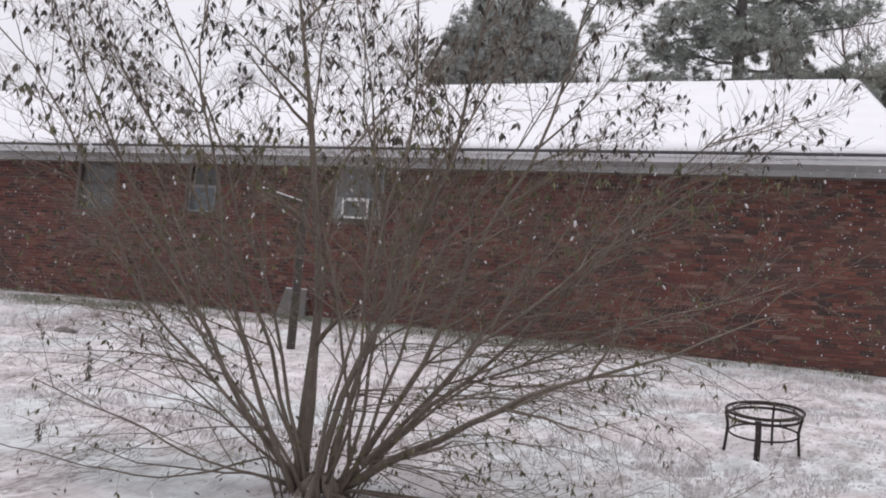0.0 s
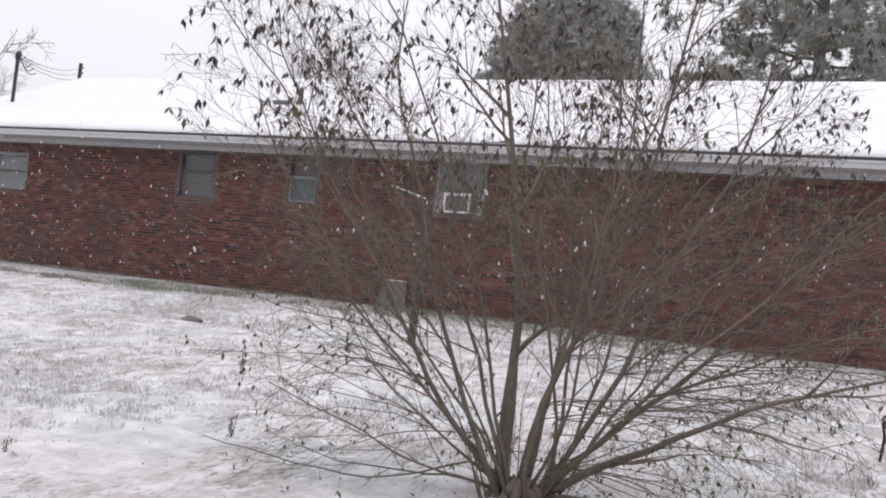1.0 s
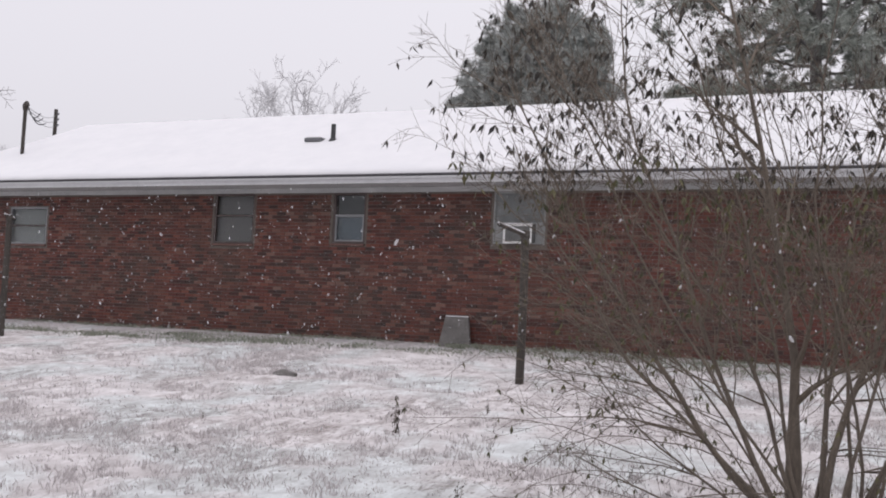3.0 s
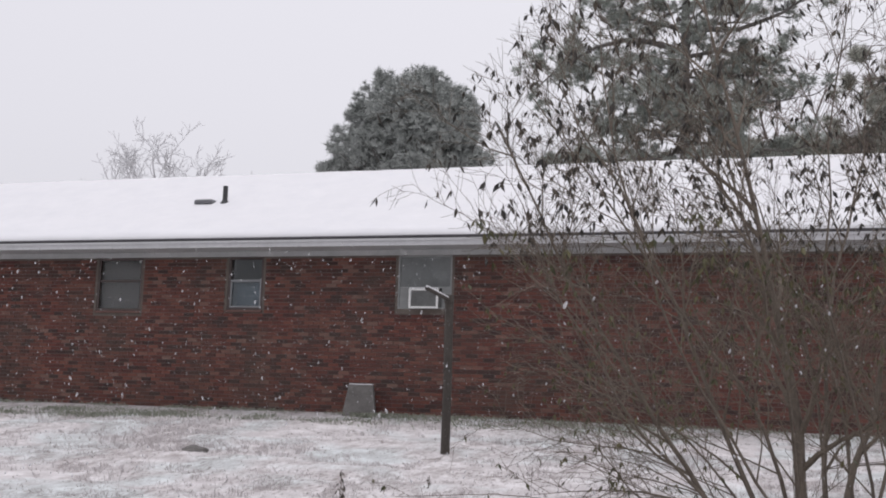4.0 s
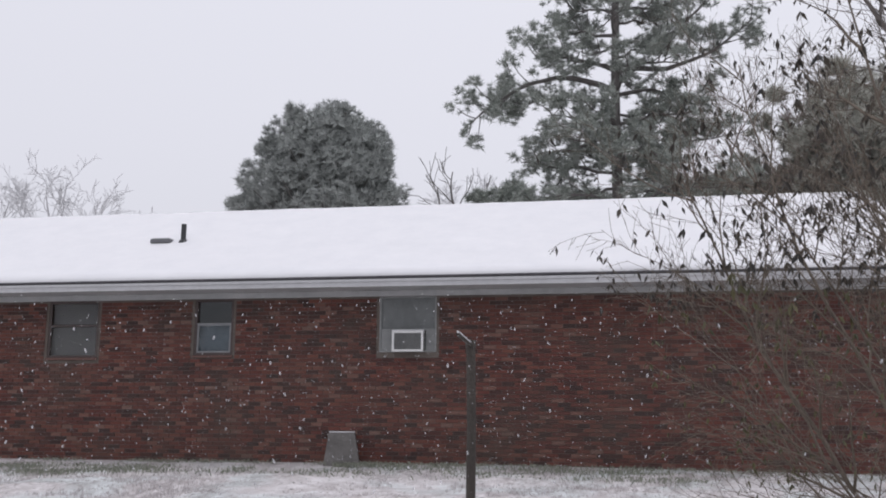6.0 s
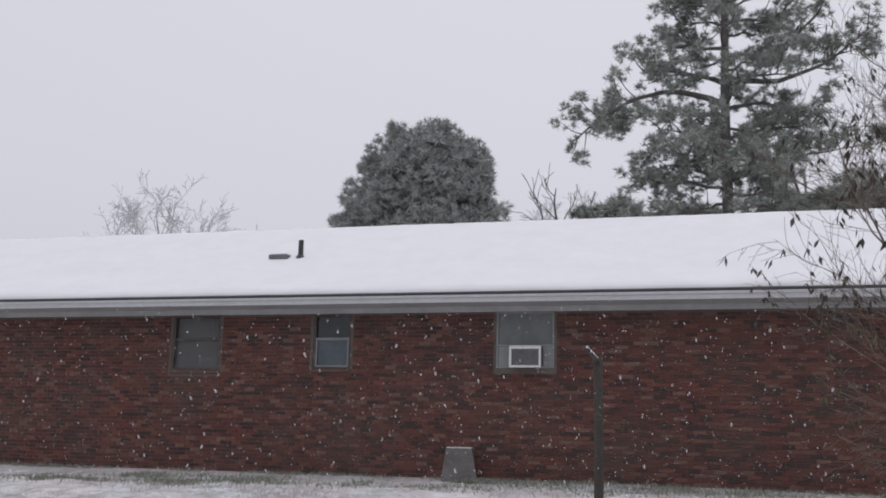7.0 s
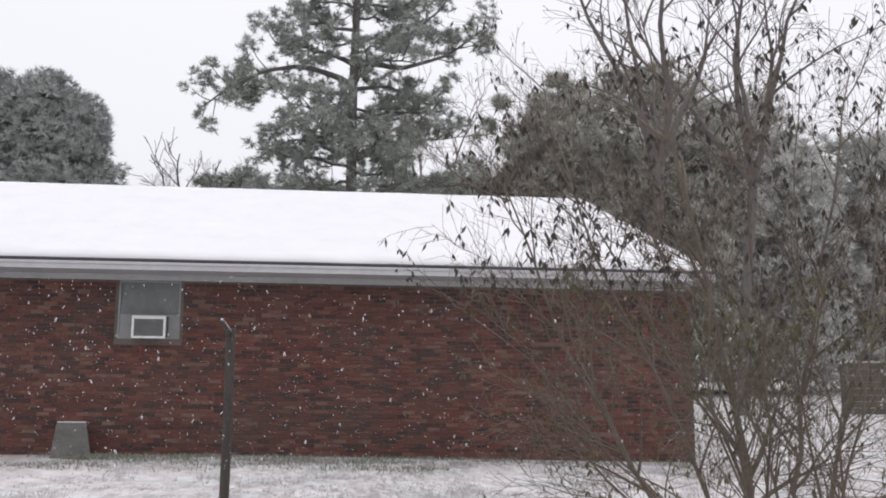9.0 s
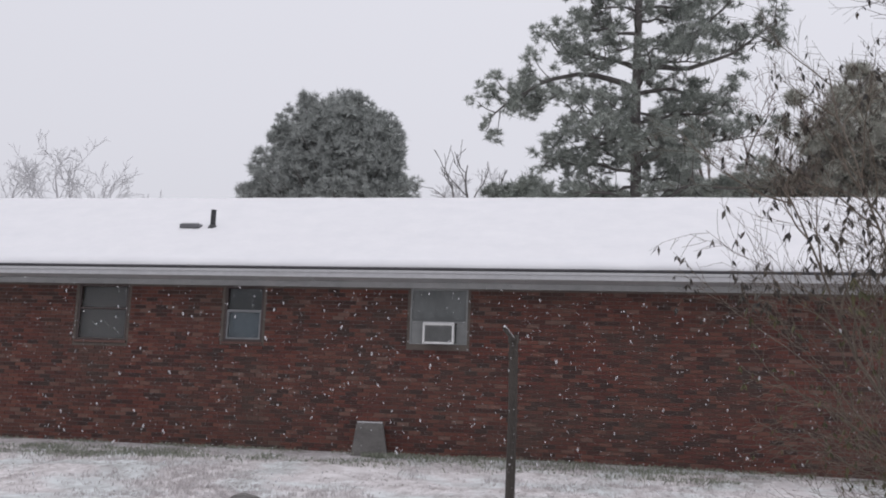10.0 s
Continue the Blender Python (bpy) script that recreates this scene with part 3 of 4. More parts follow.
def fire_pit():
    cx, cy = 8.315, -7.3
    g0 = ground_z(cx, cy)
    high, r = 0.335, 0.31
    pit = thing("fire_pit_stand", (cx, cy, g0), "black iron fire pit stand with a round open rim", "fire pit")

    def at(rad, a, h):
        """A point of the stand, which leans with the sloping lawn."""
        return (cx + rad * math.cos(a), cy + rad * math.sin(a), g0 + h + 0.17 * rad * math.sin(a))

    def ring(rad, h, t, name):
        pts = [at(rad, a, h) for a in np.linspace(0, 2 * math.pi, 44, endpoint=False)]
        part(name, Geo().tube(pts, t, 8, closed=True), M_IRON, pit, smooth=True)

    ring(r, high, 0.013, "rim")
    ring(r - 0.012, high - 0.045, 0.012, "rim")
    ring(r - 0.055, high - 0.005, 0.006, "inner_rim")
    ring(r - 0.03, 0.155, 0.009, "lower_ring")
    for a, t in ((-3.0, 0.013), (-1.60, 0.026), (-0.28, 0.013), (1.45, 0.011)):
        pts = [at(r + 0.002, a, high - 0.02), at(r - 0.022, a, 0.20), at(r - 0.012, a, 0.08), at(r + 0.004, a, -0.07)]
        part("leg", Geo().tube(pts, t, 8), M_IRON, pit, smooth=True)
    for a in np.linspace(0.2, 2 * math.pi + 0.2, 10, endpoint=False):
        part("rim_strut", Geo().tube([at(r, a, high), at(r - 0.012, a, high - 0.045)], 0.006, 6), M_IRON, pit)


fire_pit()


def snow_mound(x, y, rx, ry, h, label):
    g = Geo()
    n, m = 24, 7
    vs = [(x, y, ground_z(x, y) + h)]
    for j in range(1, m + 1):
        f = j / m
        for i in range(n):
            a = 2 * math.pi * i / n
            k = 1 + 0.12 * noise.noise((math.cos(a) * 2 + x, math.sin(a) * 2, 1))
            px, py = x + rx * f * k * math.cos(a), y + ry * f * k * math.sin(a)
            vs.append((px, py, ground_z(px, py) - 0.05 + (h + 0.05) * (0.5 + 0.5 * math.cos(math.pi * f))))
    fs = [(0, 1 + i, 1 + (i + 1) % n) for i in range(n)]
    fs += [(1 + (j - 1) * n + i, 1 + j * n + i, 1 + j * n + (i + 1) % n, 1 + (j - 1) * n + (i + 1) % n) for j in range(1, m) for i in range(n)]
    g.add(vs, fs)
    tagged(part("snow_mound", g, M_GROUND, None, "", True), label, "snow mound")


snow_mound(8.28, -8.05, 0.42, 0.28, 0.07, "low pale snow mound beside the fire pit")


def stone(x, y, sx, sy, sz, seed):
    bm = bmesh.new()
    bmesh.ops.create_icosphere(bm, subdivisions=3, radius=1)
    for v in bm.verts:
        k = 1 + 0.28 * noise.noise(v.co * 1.3 + Vector((seed, 0, 0))) + 0.1 * noise.noise(v.co * 4)
        v.co = Vector((v.co.x * sx * k + x, v.co.y * sy * k + y, v.co.z * sz * k + ground_z(x, y) + sz * 0.3))
    me = bpy.data.meshes.new("stone")
    bm.to_mesh(me)
    bm.free()
    me.materials.append(M_CONCRETE)
    tagged(new("stone", me), "flat grey stone lying in the snow", "stone")


stone(-0.89, -5.67, 0.17, 0.13, 0.07, 1)


# ---- branching plants ----
def wander(rng, p, d, length, n, bend, lift, hold=0.0):
    """A wobbling polyline from p along d; lift pulls it up (or down)."""
    pts = [p.copy()]
    d = d.normalized()
    first = d.copy()
    for _ in range(n):
        d = (d + first * hold + Vector((rng.uniform(-1, 1), rng.uniform(-1, 1), rng.uniform(-1, 1))) * bend + Vector((0, 0, lift))).normalized()
        p = p + d * (length / n)
        pts.append(p.copy())
    return pts


def side_dir(rng, d, spread):
    a = Vector((rng.uniform(-1, 1), rng.uniform(-1, 1), rng.uniform(-1, 1)))
    a = a - d * a.dot(d)
    if a.length < 1e-4:
        a = Vector((1, 0, 0))
    return (d + a.normalized() * spread).normalized()


def leaf(g, rng, p, size):
    """A narrow drooping leaf, folded along its middle."""
    d = Vector((rng.uniform(-0.7, 0.7), rng.uniform(-0.7, 0.7), -1.0)).normalized()
    s = d.cross(Vector((rng.uniform(-1, 1), rng.uniform(-1, 1), 0.2))).normalized()
    n = d.cross(s)
    L, W = size, size * rng.uniform(0.13, 0.21)
    q = [p, p + d * L * 0.45 + s * W, p + d * L + n * L * 0.12, p + d * L * 0.45 - s * W, p + d * L * 0.5 + n * W * 0.5]
    g.add([tuple(v) for v in q], [(0, 1, 4), (1, 2, 4), (2, 3, 4), (3, 0, 4)])


def grow(rng, twigs, leaves, pts, r, level, cfg):
    """Side branches along a limb, down to leafed twigs."""
    n = len(pts) - 1
    count = cfg["count"][level]
    for k in range(count):
        f = cfg["from"] + (1 - cfg["from"]) * (k + rng.random()) / count
        i = min(n - 1, int(f * n))
        p = pts[i].lerp(pts[i + 1], f * n - i)
        d = (pts[i + 1] - pts[i]).normalized()
        L = cfg["length"][level] * rng.uniform(0.55, 1.25) * (1.15 - 0.5 * f)
        q = wander(rng, p, side_dir(rng, d, cfg["spread"]), L, 5 if level == 0 else 3, cfg["bend"], cfg["lift"])
        rr = max(cfg["min_r"], r * (1 - 0.6 * f) * 0.5)
        twigs.tube(q, list(np.linspace(rr, cfg["min_r"] * 0.7, len(q))), 4 if level == 0 else 3, cap=False)
        if level + 1 < len(cfg["count"]):
            grow(rng, twigs, leaves, q, rr, level + 1, cfg)
        elif leaves is not None:
            for _ in range(cfg["leaves"]):
                if rng.random() < cfg["leaf_odds"] * (1.0 if q[0].z > 1.0 else 0.6):
                    m = rng.randrange(1, len(q))
                    for _ in range(rng.choice((1, 1, 2, 3))):
                        leaf(leaves if q[m].z > cfg["split_z"] else cfg["low"], rng, q[m], rng.uniform(0.03, 0.055) if q[m].z < 1.0 else rng.uniform(0.035, 0.075))


def build_shrub():
    rng = random.Random(11)
    bx, by = 6.06, -10.65
    bz = ground_z(bx, by)
    bush = thing("shrub", (bx, by, bz), "tall many-stemmed leaf-dropping shrub with brown stems and few dark leaves", "shrub")
    twigs, leaves, low = Geo(), Geo(), Geo()
    cfg = dict(count=(14, 8, 4), length=(1.0, 0.44, 0.18), spread=0.78, bend=0.19, lift=0.02, min_r=0.0015, leaves=2, leaf_odds=0.24,
               split_z=1.3, low=low)
    cfg["from"] = 0.22
    low_cfg = dict(cfg, count=(6, 4, 2), length=(0.8, 0.36, 0.16), lift=-0.015)
    spray_cfg = dict(cfg, count=(5, 3), length=(0.42, 0.16), lift=-0.03, spread=0.75, leaf_odds=0.42)
    stems = []
    # upright stems in a wide vase
    for k in range(9):
        a = 2 * math.pi * (k * 0.618 + rng.uniform(-0.05, 0.05))
        tilt = 0.10 + 0.72 * ((k * 4 % 9) / 8.0)
        d = Vector((math.cos(a) * math.sin(tilt), math.sin(a) * math.sin(tilt) * 0.75, math.cos(tilt)))
        s = Vector((bx + 0.06 + math.cos(a) * rng.uniform(0.03, 0.20), by + math.sin(a) * rng.uniform(0.03, 0.16), bz - 0.08))
        stems.append((s, d, rng.uniform(3.4, 4.6) * (1.0 - 0.20 * tilt), rng.uniform(0.008, 0.017), 0.016))
    # lesser trunks beside the main one, one of them leaning far out
    for dx, dy, t, r in ((0.02, -0.04, (0.16, -0.03), 0.030), (0.10, 0.05, (0.42, 0.1), 0.026), (-0.03, -0.08, (-0.22, -0.1), 0.022), (0.0, 0.08, (0.03, 0.2), 0.024)):
        stems.append((Vector((bx + dx, by + dy, bz - 0.1)), Vector((t[0], t[1], 1)), 4.3, r, 0.0))
    # leaning limbs and low arching ones
    for d, L, r, lift in (((-0.60, -0.42, 1.0), 3.5, 0.025, 0.01), ((-0.40, -0.48, 1.0), 3.5, 0.017, 0.0), ((-0.70, -0.42, 0.95), 3.0, 0.015, 0.0), ((1.0, 0.10, 0.66), 2.5, 0.036, 0.05),
                          ((0.75, 0.2, 0.85), 3.3, 0.022, 0.0), ((1.0, -0.05, 0.20), 2.3, 0.013, -0.03), ((1.0, 0.4, 0.16), 2.2, 0.011, -0.02),
                          ((0.9, -0.5, 0.25), 1.7, 0.010, -0.03), ((0.95, 0.1, 0.9), 3.9, 0.016, 0.0), ((0.65, -0.4, 0.9), 3.2, 0.012, 0.01), ((1.0, 0.4, 0.72), 3.3, 0.014, 0.01),
                          ((-1.0, -0.2, 0.32), 1.5, 0.010, -0.02), ((-0.8, -0.6, 0.45), 1.7, 0.010, -0.02), ((-0.9, 0.1, 0.6), 1.7, 0.011, 0.0)):
        stems.append((Vector((bx + d[0] * 0.12, by + d[1] * 0.1, bz + 0.03)), Vector(d), L, r, lift))
    routes = []
    # the main trunk stands straight for a metre, then leans over
    foot = wander(rng, Vector((bx - 0.12, by + 0.02, bz - 0.1)), Vector((-0.02, 0.02, 1)), 1.25, 4, 0.03, 0.0, 0.4)
    main = foot + wander(rng, foot[-1], Vector((-0.17, 0.04, 1)), 3.1, 8, 0.06, 0.0, 0.4)[1:]
    part("stem", Geo().tube(main, [0.047 * (1 - 0.93 * max(0.0, (i - 2) / 10) ** 0.42) + 0.0022 for i in range(13)], 9), M_BARK, bush, smooth=True)
    grow(rng, twigs, leaves, main, 0.05, 0, cfg)
    routes.append(main)
    for s, d, L, r, lift in stems:
        pts = wander(rng, s, d, L, 12, 0.24, lift, 0.40 if r > 0.024 and L < 4.2 else 0.16)
        for q in pts:
            q.z = max(q.z, ground_z(q.x, q.y) + 0.05) if q is not pts[0] else q.z
        part("stem", Geo().tube(pts, [r * (1 - 0.92 * (i / 12) ** 0.6) + 0.0022 for i in range(13)], 7), M_BARK, bush, smooth=True)
        grow(rng, twigs, leaves, pts, r, 0, cfg if L > 2.55 else low_cfg)
        routes.append(pts)
    # the gnarled crown of the roots, with snow-free litter of short broken shoots round it
    root = Geo()
    for k in range(9):
        a = 2 * math.pi * k / 9 + rng.uniform(-0.3, 0.3)
        e = Vector((math.cos(a), math.sin(a) * 0.8, 0))
        c = Vector((bx + 0.02, by, bz))
        root.tube([c + e * 0.06 + Vector((0, 0, 0.13)), c + e * 0.13 + Vector((0, 0, 0.06)), c + e * 0.19 + Vector((0, 0, 0.0)), c + e * 0.25 + Vector((0, 0, -0.1))],
                  [0.010, 0.034, 0.032, 0.02], 8)
    part("root_crown", root, M_BARK, bush, smooth=True)
    for k in range(16):
        a = rng.uniform(0, 6.28)
        p = Vector((bx + math.cos(a) * rng.uniform(0.1, 0.35), by + math.sin(a) * rng.uniform(0.1, 0.3), bz - 0.03))
        pts = wander(rng, p, Vector((math.cos(a) * 0.5, math.sin(a) * 0.5, 1)), rng.uniform(0.3, 1.1), 6, 0.2, 0.0)
        part("stem", Geo().tube(pts, list(np.linspace(rng.uniform(0.004, 0.008), 0.002, 7)), 5), M_BARK, bush, smooth=True)
        grow(rng, twigs, leaves, pts, 0.004, 0, spray_cfg)
    # fine arching sprays off the lower stems, drooping at their tips
    joints = [q for pts in routes for q in pts[1:6] if 0.15 < q.z - bz < 1.15]
    far_side = [q for q in joints if q.x > bx + 0.05]
    for k in range(50):
        q = rng.choice(far_side if k % 2 else joints)
        side = 1 if q.x > bx + 0.02 else -1
        d = Vector((side, rng.uniform(-0.6, 0.6), rng.uniform(0.05, 0.45)))
        r = rng.uniform(0.0030, 0.0052)
        pts = wander(rng, q, d, rng.uniform(0.8, 2.0), 9, 0.15, -0.06)
        for v in pts[1:]:
            v.z = max(v.z, ground_z(v.x, v.y) + 0.05)
        part("stem", Geo().tube(pts, list(np.linspace(r, 0.0016, 10)), 5), M_BARK, bush, smooth=True)
        grow(rng, twigs, leaves, pts, r, 0, spray_cfg)
    # one long bare shoot lying low over the snow
    shoot = [Vector((bx - 0.10 - 0.150 * i, by - 0.15 - 0.055 * i, 0)) for i in range(13)]
    for i, q in enumerate(shoot):
        q.z = ground_z(q.x, q.y) + 0.06 + 0.16 * math.exp(-((i - 1.0) / 2.0) ** 2) + 0.15 * (max(0, i - 6) / 6) ** 1.2 + 0.008 * math.sin(i * 2.1)
    part("stem", Geo().tube(shoot, list(np.linspace(0.0085, 0.003, 13)), 6), M_BARK, bush, smooth=True)
    tagged(part("twig_mass", twigs, M_TWIG, bush, "tangle of fine brown twigs"), kind="stuff")
    tagged(part("foliage", leaves, M_LEAF, bush, "sparse dry dark leaves"), kind="stuff")
    tagged(part("foliage", low, M_LEAF_LOW, bush, "few olive-brown leaves"), kind="stuff")


build_shrub()


def weed(x, y, h, seed, label):
    rng = random.Random(seed)
    z = ground_z(x, y)
    w = thing("dry_weed", (x, y, z), label, "weed", "dry weeds")
    g, lf = Geo(), Geo()
    for _ in range(3):
        pts = wander(rng, Vector((x, y, z - 0.03)), Vector((rng.uniform(-0.15, 0.15), rng.uniform(-0.15, 0.15), 1)), h * rng.uniform(0.5, 1.05), 6, 0.07, 0.03)
        g.tube(pts, list(np.linspace(0.0045, 0.0015, 7)), 4)
        for q in pts[1:]:
            for _ in range(3):
                leaf(lf, rng, q + Vector((rng.uniform(-0.02, 0.02), rng.uniform(-0.02, 0.02), rng.uniform(-0.02, 0.03))), rng.uniform(0.10, 0.17) * h)
    part("stalk", g, M_TWIG, w)
    part("leaves", lf, M_WEED, w)


weed(2.19, -8.5, 0.36, 3, "dark dry weed stalk standing in the snow")
for i, (wx, wy, wh) in enumerate(((3.74, -10.6, 0.2), (1.0, -10.2, 0.12), (4.6, -9.2, 0.16), (0.2, -8.8, 0.1), (3.0, -12.0, 0.13), (2.6, -7.2, 0.16), (3.3, -6.3, 0.14))):
    weed(wx, wy, wh, 20 + i, "small dry weed poking through the snow")


# ---- far trees ----
def tuft(g, rng, c, r, n, up=0.25, w=0.05):
    """A clump of needles as thin blades round a centre."""
    for _ in range(n):
        d = Vector((rng.gauss(0, 1), rng.gauss(0, 1), rng.gauss(0, 0.8) + up)).normalized()
        s = d.cross(Vector((rng.uniform(-1, 1), rng.uniform(-1, 1), rng.uniform(-1, 1)))).normalized() * (w * r * rng.uniform(0.7, 1.3))
        a = c + d * (r * 0.1)
        b = c + d * (r * rng.uniform(0.65, 1.1))
        g.add([tuple(a - s), tuple(a + s), tuple(b)], [(0, 1, 2)])


def needle_pad(g, rng, c, wide, high, tufts, size, needles, w):
    """A cushion of needle tufts, thickest under its upper skin."""
    for _ in range(tufts):
        e = Vector((rng.gauss(0, 1), rng.gauss(0, 1), rng.gauss(0.25, 1))).normalized() * rng.uniform(0.35, 1.0) ** 0.6
        tuft(g, rng, c + Vector((e.x * wide, e.y * wide, e.z * high)), size * rng.uniform(0.7, 1.25), needles, 0.6, w)


def pine_round(x, y, height, crown, low, seed, label, mat, pads, tuft_r, ragged=10, top=2.0):
    """A dense dome of overlapping needle pads on limbs that rise from one trunk."""
    rng = random.Random(seed)
    z = ground_z(x, y)
    t = thing("pine_tree", (x, y, z), label, "tree")
    trunk = wander(rng, Vector((x, y, z - 0.3)), Vector((0.02, 0, 1)), height * 0.9, 10, 0.03, 0.05)
    tg, ng = Geo(), Geo()
    tg.tube(trunk, list(np.linspace(0.022 * height, 0.005 * height, 11)), 9)
    half = height - low

    def limb(c, r):
        i = max(2, min(9, int((c.z - 0.35 * (c - trunk[5]).length - z) / (height * 0.9) * 10)))
        s = trunk[i]
        mid = s.lerp(c, 0.55) + Vector((0, 0, -0.05 * (c - s).length))
        tg.tube([s, mid, c], [r, r * 0.7, r * 0.35], 5)

    for k in range(pads):
        a = 2.39996 * k + rng.uniform(-0.3, 0.3)
        u = (k + 0.5) / pads
        ring = (1 - u ** top) ** 0.5
        f = rng.uniform(0.78, 1.0) if k % 4 else rng.uniform(0.25, 0.7)
        f *= 1 + 0.14 * noise.noise((math.cos(a) * 1.4, math.sin(a) * 1.4, u * 3 + seed))
        size = crown * rng.uniform(0.11, 0.22)
        c = Vector((x + math.cos(a) * ring * f * crown * 0.86, y + math.sin(a) * ring * f * crown * 0.86, z + low + u * (half - size * 0.6) * (0.86 + 0.14 * f)))
        limb(c, 0.006 * height)
        needle_pad(ng, rng, c, size, size * 0.72, max(8, int(34 * (size / (crown * 0.22)) ** 2)), tuft_r, 24, 0.06)
    # single boughs that stand out of the outline, tufts upright at their tips
    for k in range(ragged):
        a = math.pi + rng.gauss(0, 0.6)
        u = rng.uniform(0.02, 0.9)
        ring = (1 - u ** top) ** 0.5 + 0.03
        c = Vector((x + math.cos(a) * ring * crown * 1.03, y + math.sin(a) * ring * crown, z + low + u * half * 1.02))
        limb(c, 0.004 * height)
        for _ in range(5):
            p = c + Vector((rng.gauss(0, 0.06), rng.gauss(0, 0.06), rng.gauss(0.0, 0.04))) * crown
            needle_pad(ng, rng, p, crown * 0.04, crown * 0.06, 5, tuft_r * 1.1, 24, 0.06)
    # the shaded inside of the crown
    for _ in range(pads):
        e = Vector((rng.gauss(0, 1), rng.gauss(0, 1), 0)).normalized() * rng.random() ** 0.5 * 0.7
        u = rng.uniform(0.0, 0.72)
        c = Vector((x + e.x * crown * (1 - u * 0.5), y + e.y * crown * (1 - u * 0.5), z + low + u * half))
        needle_pad(ng, rng, c, crown * 0.22, crown * 0.16, 14, tuft_r * 1.5, 18, 0.10)
    part("trunk", tg, M_PINEBARK, t)
    part("crown", ng, mat, t)
    return t


def pine_tall():
    """A tall open pine: few crooked limbs, needle pads at their ends, wide gaps between."""
    rng = random.Random(5)
    x, y = 3.58, 20.0
    z = ground_z(x, y)
    t = thing("pine_tree", (x, y, z), "tall open-crowned pine with crooked limbs behind the house", "tree")
    trunk = wander(rng, Vector((x, y, z - 0.3)), Vector((0.004, 0, 1)), 19.4, 16, 0.014, 0.03)
    tg, ng = Geo(), Geo()
    tg.tube(trunk, [0.27 - 0.19 * (i / 16) ** 1.3 for i in range(17)], 10)
    limbs = [  # height on the trunk, sideways, depth, rise at the tip, arch, thickness, bare share
        (13.0, -5.3, -0.8, -1.25, 0.75, 0.13, 0.58), (12.6, -4.2, 1.2, 0.2, 0.35, 0.09, 0.55), (13.8, -2.9, -0.6, 0.5, 0.3, 0.09, 0.45),
        (15.2, -2.2, 0.9, 0.8, 0.1, 0.08, 0.35), (14.0, 5.0, 0.6, 1.7, -0.35, 0.13, 0.55), (14.9, 3.4, -0.9, 1.1, -0.2, 0.09, 0.4),
        (12.8, 3.3, 0.4, -0.3, 0.3, 0.09, 0.35), (13.6, 2.3, -1.2, 0.0, 0.25, 0.08, 0.3), (16.2, 2.6, 1.0, 0.6, 0.1, 0.07, 0.3),
        (16.6, -2.0, -0.7, 0.5, 0.1, 0.07, 0.3)]
    for k in range(19):  # the dense lower storey
        a = 2.39996 * k + 0.5
        limbs.append((8.0 + 3.7 * (k / 18), math.cos(a) * (5.4 - 0.9 * k / 18) * rng.uniform(0.55, 1.0), math.sin(a) * rng.uniform(2.0, 3.4), rng.uniform(-0.6, 0.8), 0.15, 0.07, 0.15))
    for k in range(14):  # short boughs close round the upper trunk
        a = 2.39996 * k + 1.9
        limbs.append((11.2 + 5.8 * (k / 13), math.cos(a) * rng.uniform(1.2, 2.5), math.sin(a) * 1.7, rng.uniform(0.1, 0.6), 0.1, 0.06, 0.35))
    for k in range(6):  # the top
        a = 2.39996 * k
        limbs.append((17.0 + 0.3 * k, math.cos(a) * 1.8, math.sin(a) * 1.6, rng.uniform(0.5, 1.1), 0.1, 0.05, 0.3))
    for h, side, deep, rise, arch, r, bare in limbs:
        i = min(15, max(0, int((h - z + 0.3) / 19.4 * 16)))
        s = trunk[i].copy()
        s.z = h
        n = 10
        pts = []
        for j in range(n + 1):
            f = j / n
            kink = Vector((0.16 * noise.noise((h * 3, f * 3.5, 1)), 0.16 * noise.noise((h * 3, f * 3.5, 4)), 0.22 * noise.noise((h * 3, f * 3.5, 8)))) * min(1, 3 * f)
            pts.append(s + Vector((side * f, deep * f, rise * f * f + arch * 4 * f * (1 - f))) + kink)
        tg.tube(pts, [max(0.018, r * (1 - 0.8 * j / n)) for j in range(n + 1)], 7)
        L = math.hypot(side, deep)
        for k in range(int(4 + L * 2.1)):
            f = bare + (1 - bare) * ((k + rng.random()) / int(4 + L * 2.1))
            j = min(n - 1, int(f * n))
            p = pts[j].lerp(pts[j + 1], f * n - j)
            d = side_dir(rng, (pts[j + 1] - pts[j]).normalized(), 1.1) + Vector((0, 0, 0.25))
            q = wander(rng, p, d, rng.uniform(0.4, 1.3), 4, 0.22, rng.choice((0.16, 0.16, -0.12)))
            tg.tube(q, list(np.linspace(0.024, 0.011, 5)), 4, cap=False)
            needle_pad(ng, rng, q[4], rng.uniform(0.26, 0.50), rng.uniform(0.22, 0.38), 12, 0.25, 26, 0.06)
            if rng.random() < 0.5:
                needle_pad(ng, rng, q[2] + Vector((rng.gauss(0, 0.2), rng.gauss(0, 0.2), 0.1)), 0.26, 0.2, 7, 0.22, 24, 0.06)
    part("trunk", tg, M_PINEBARK, t)
    part("crown", ng, M_NEEDLE, t, "grey-green needle clumps with open gaps")


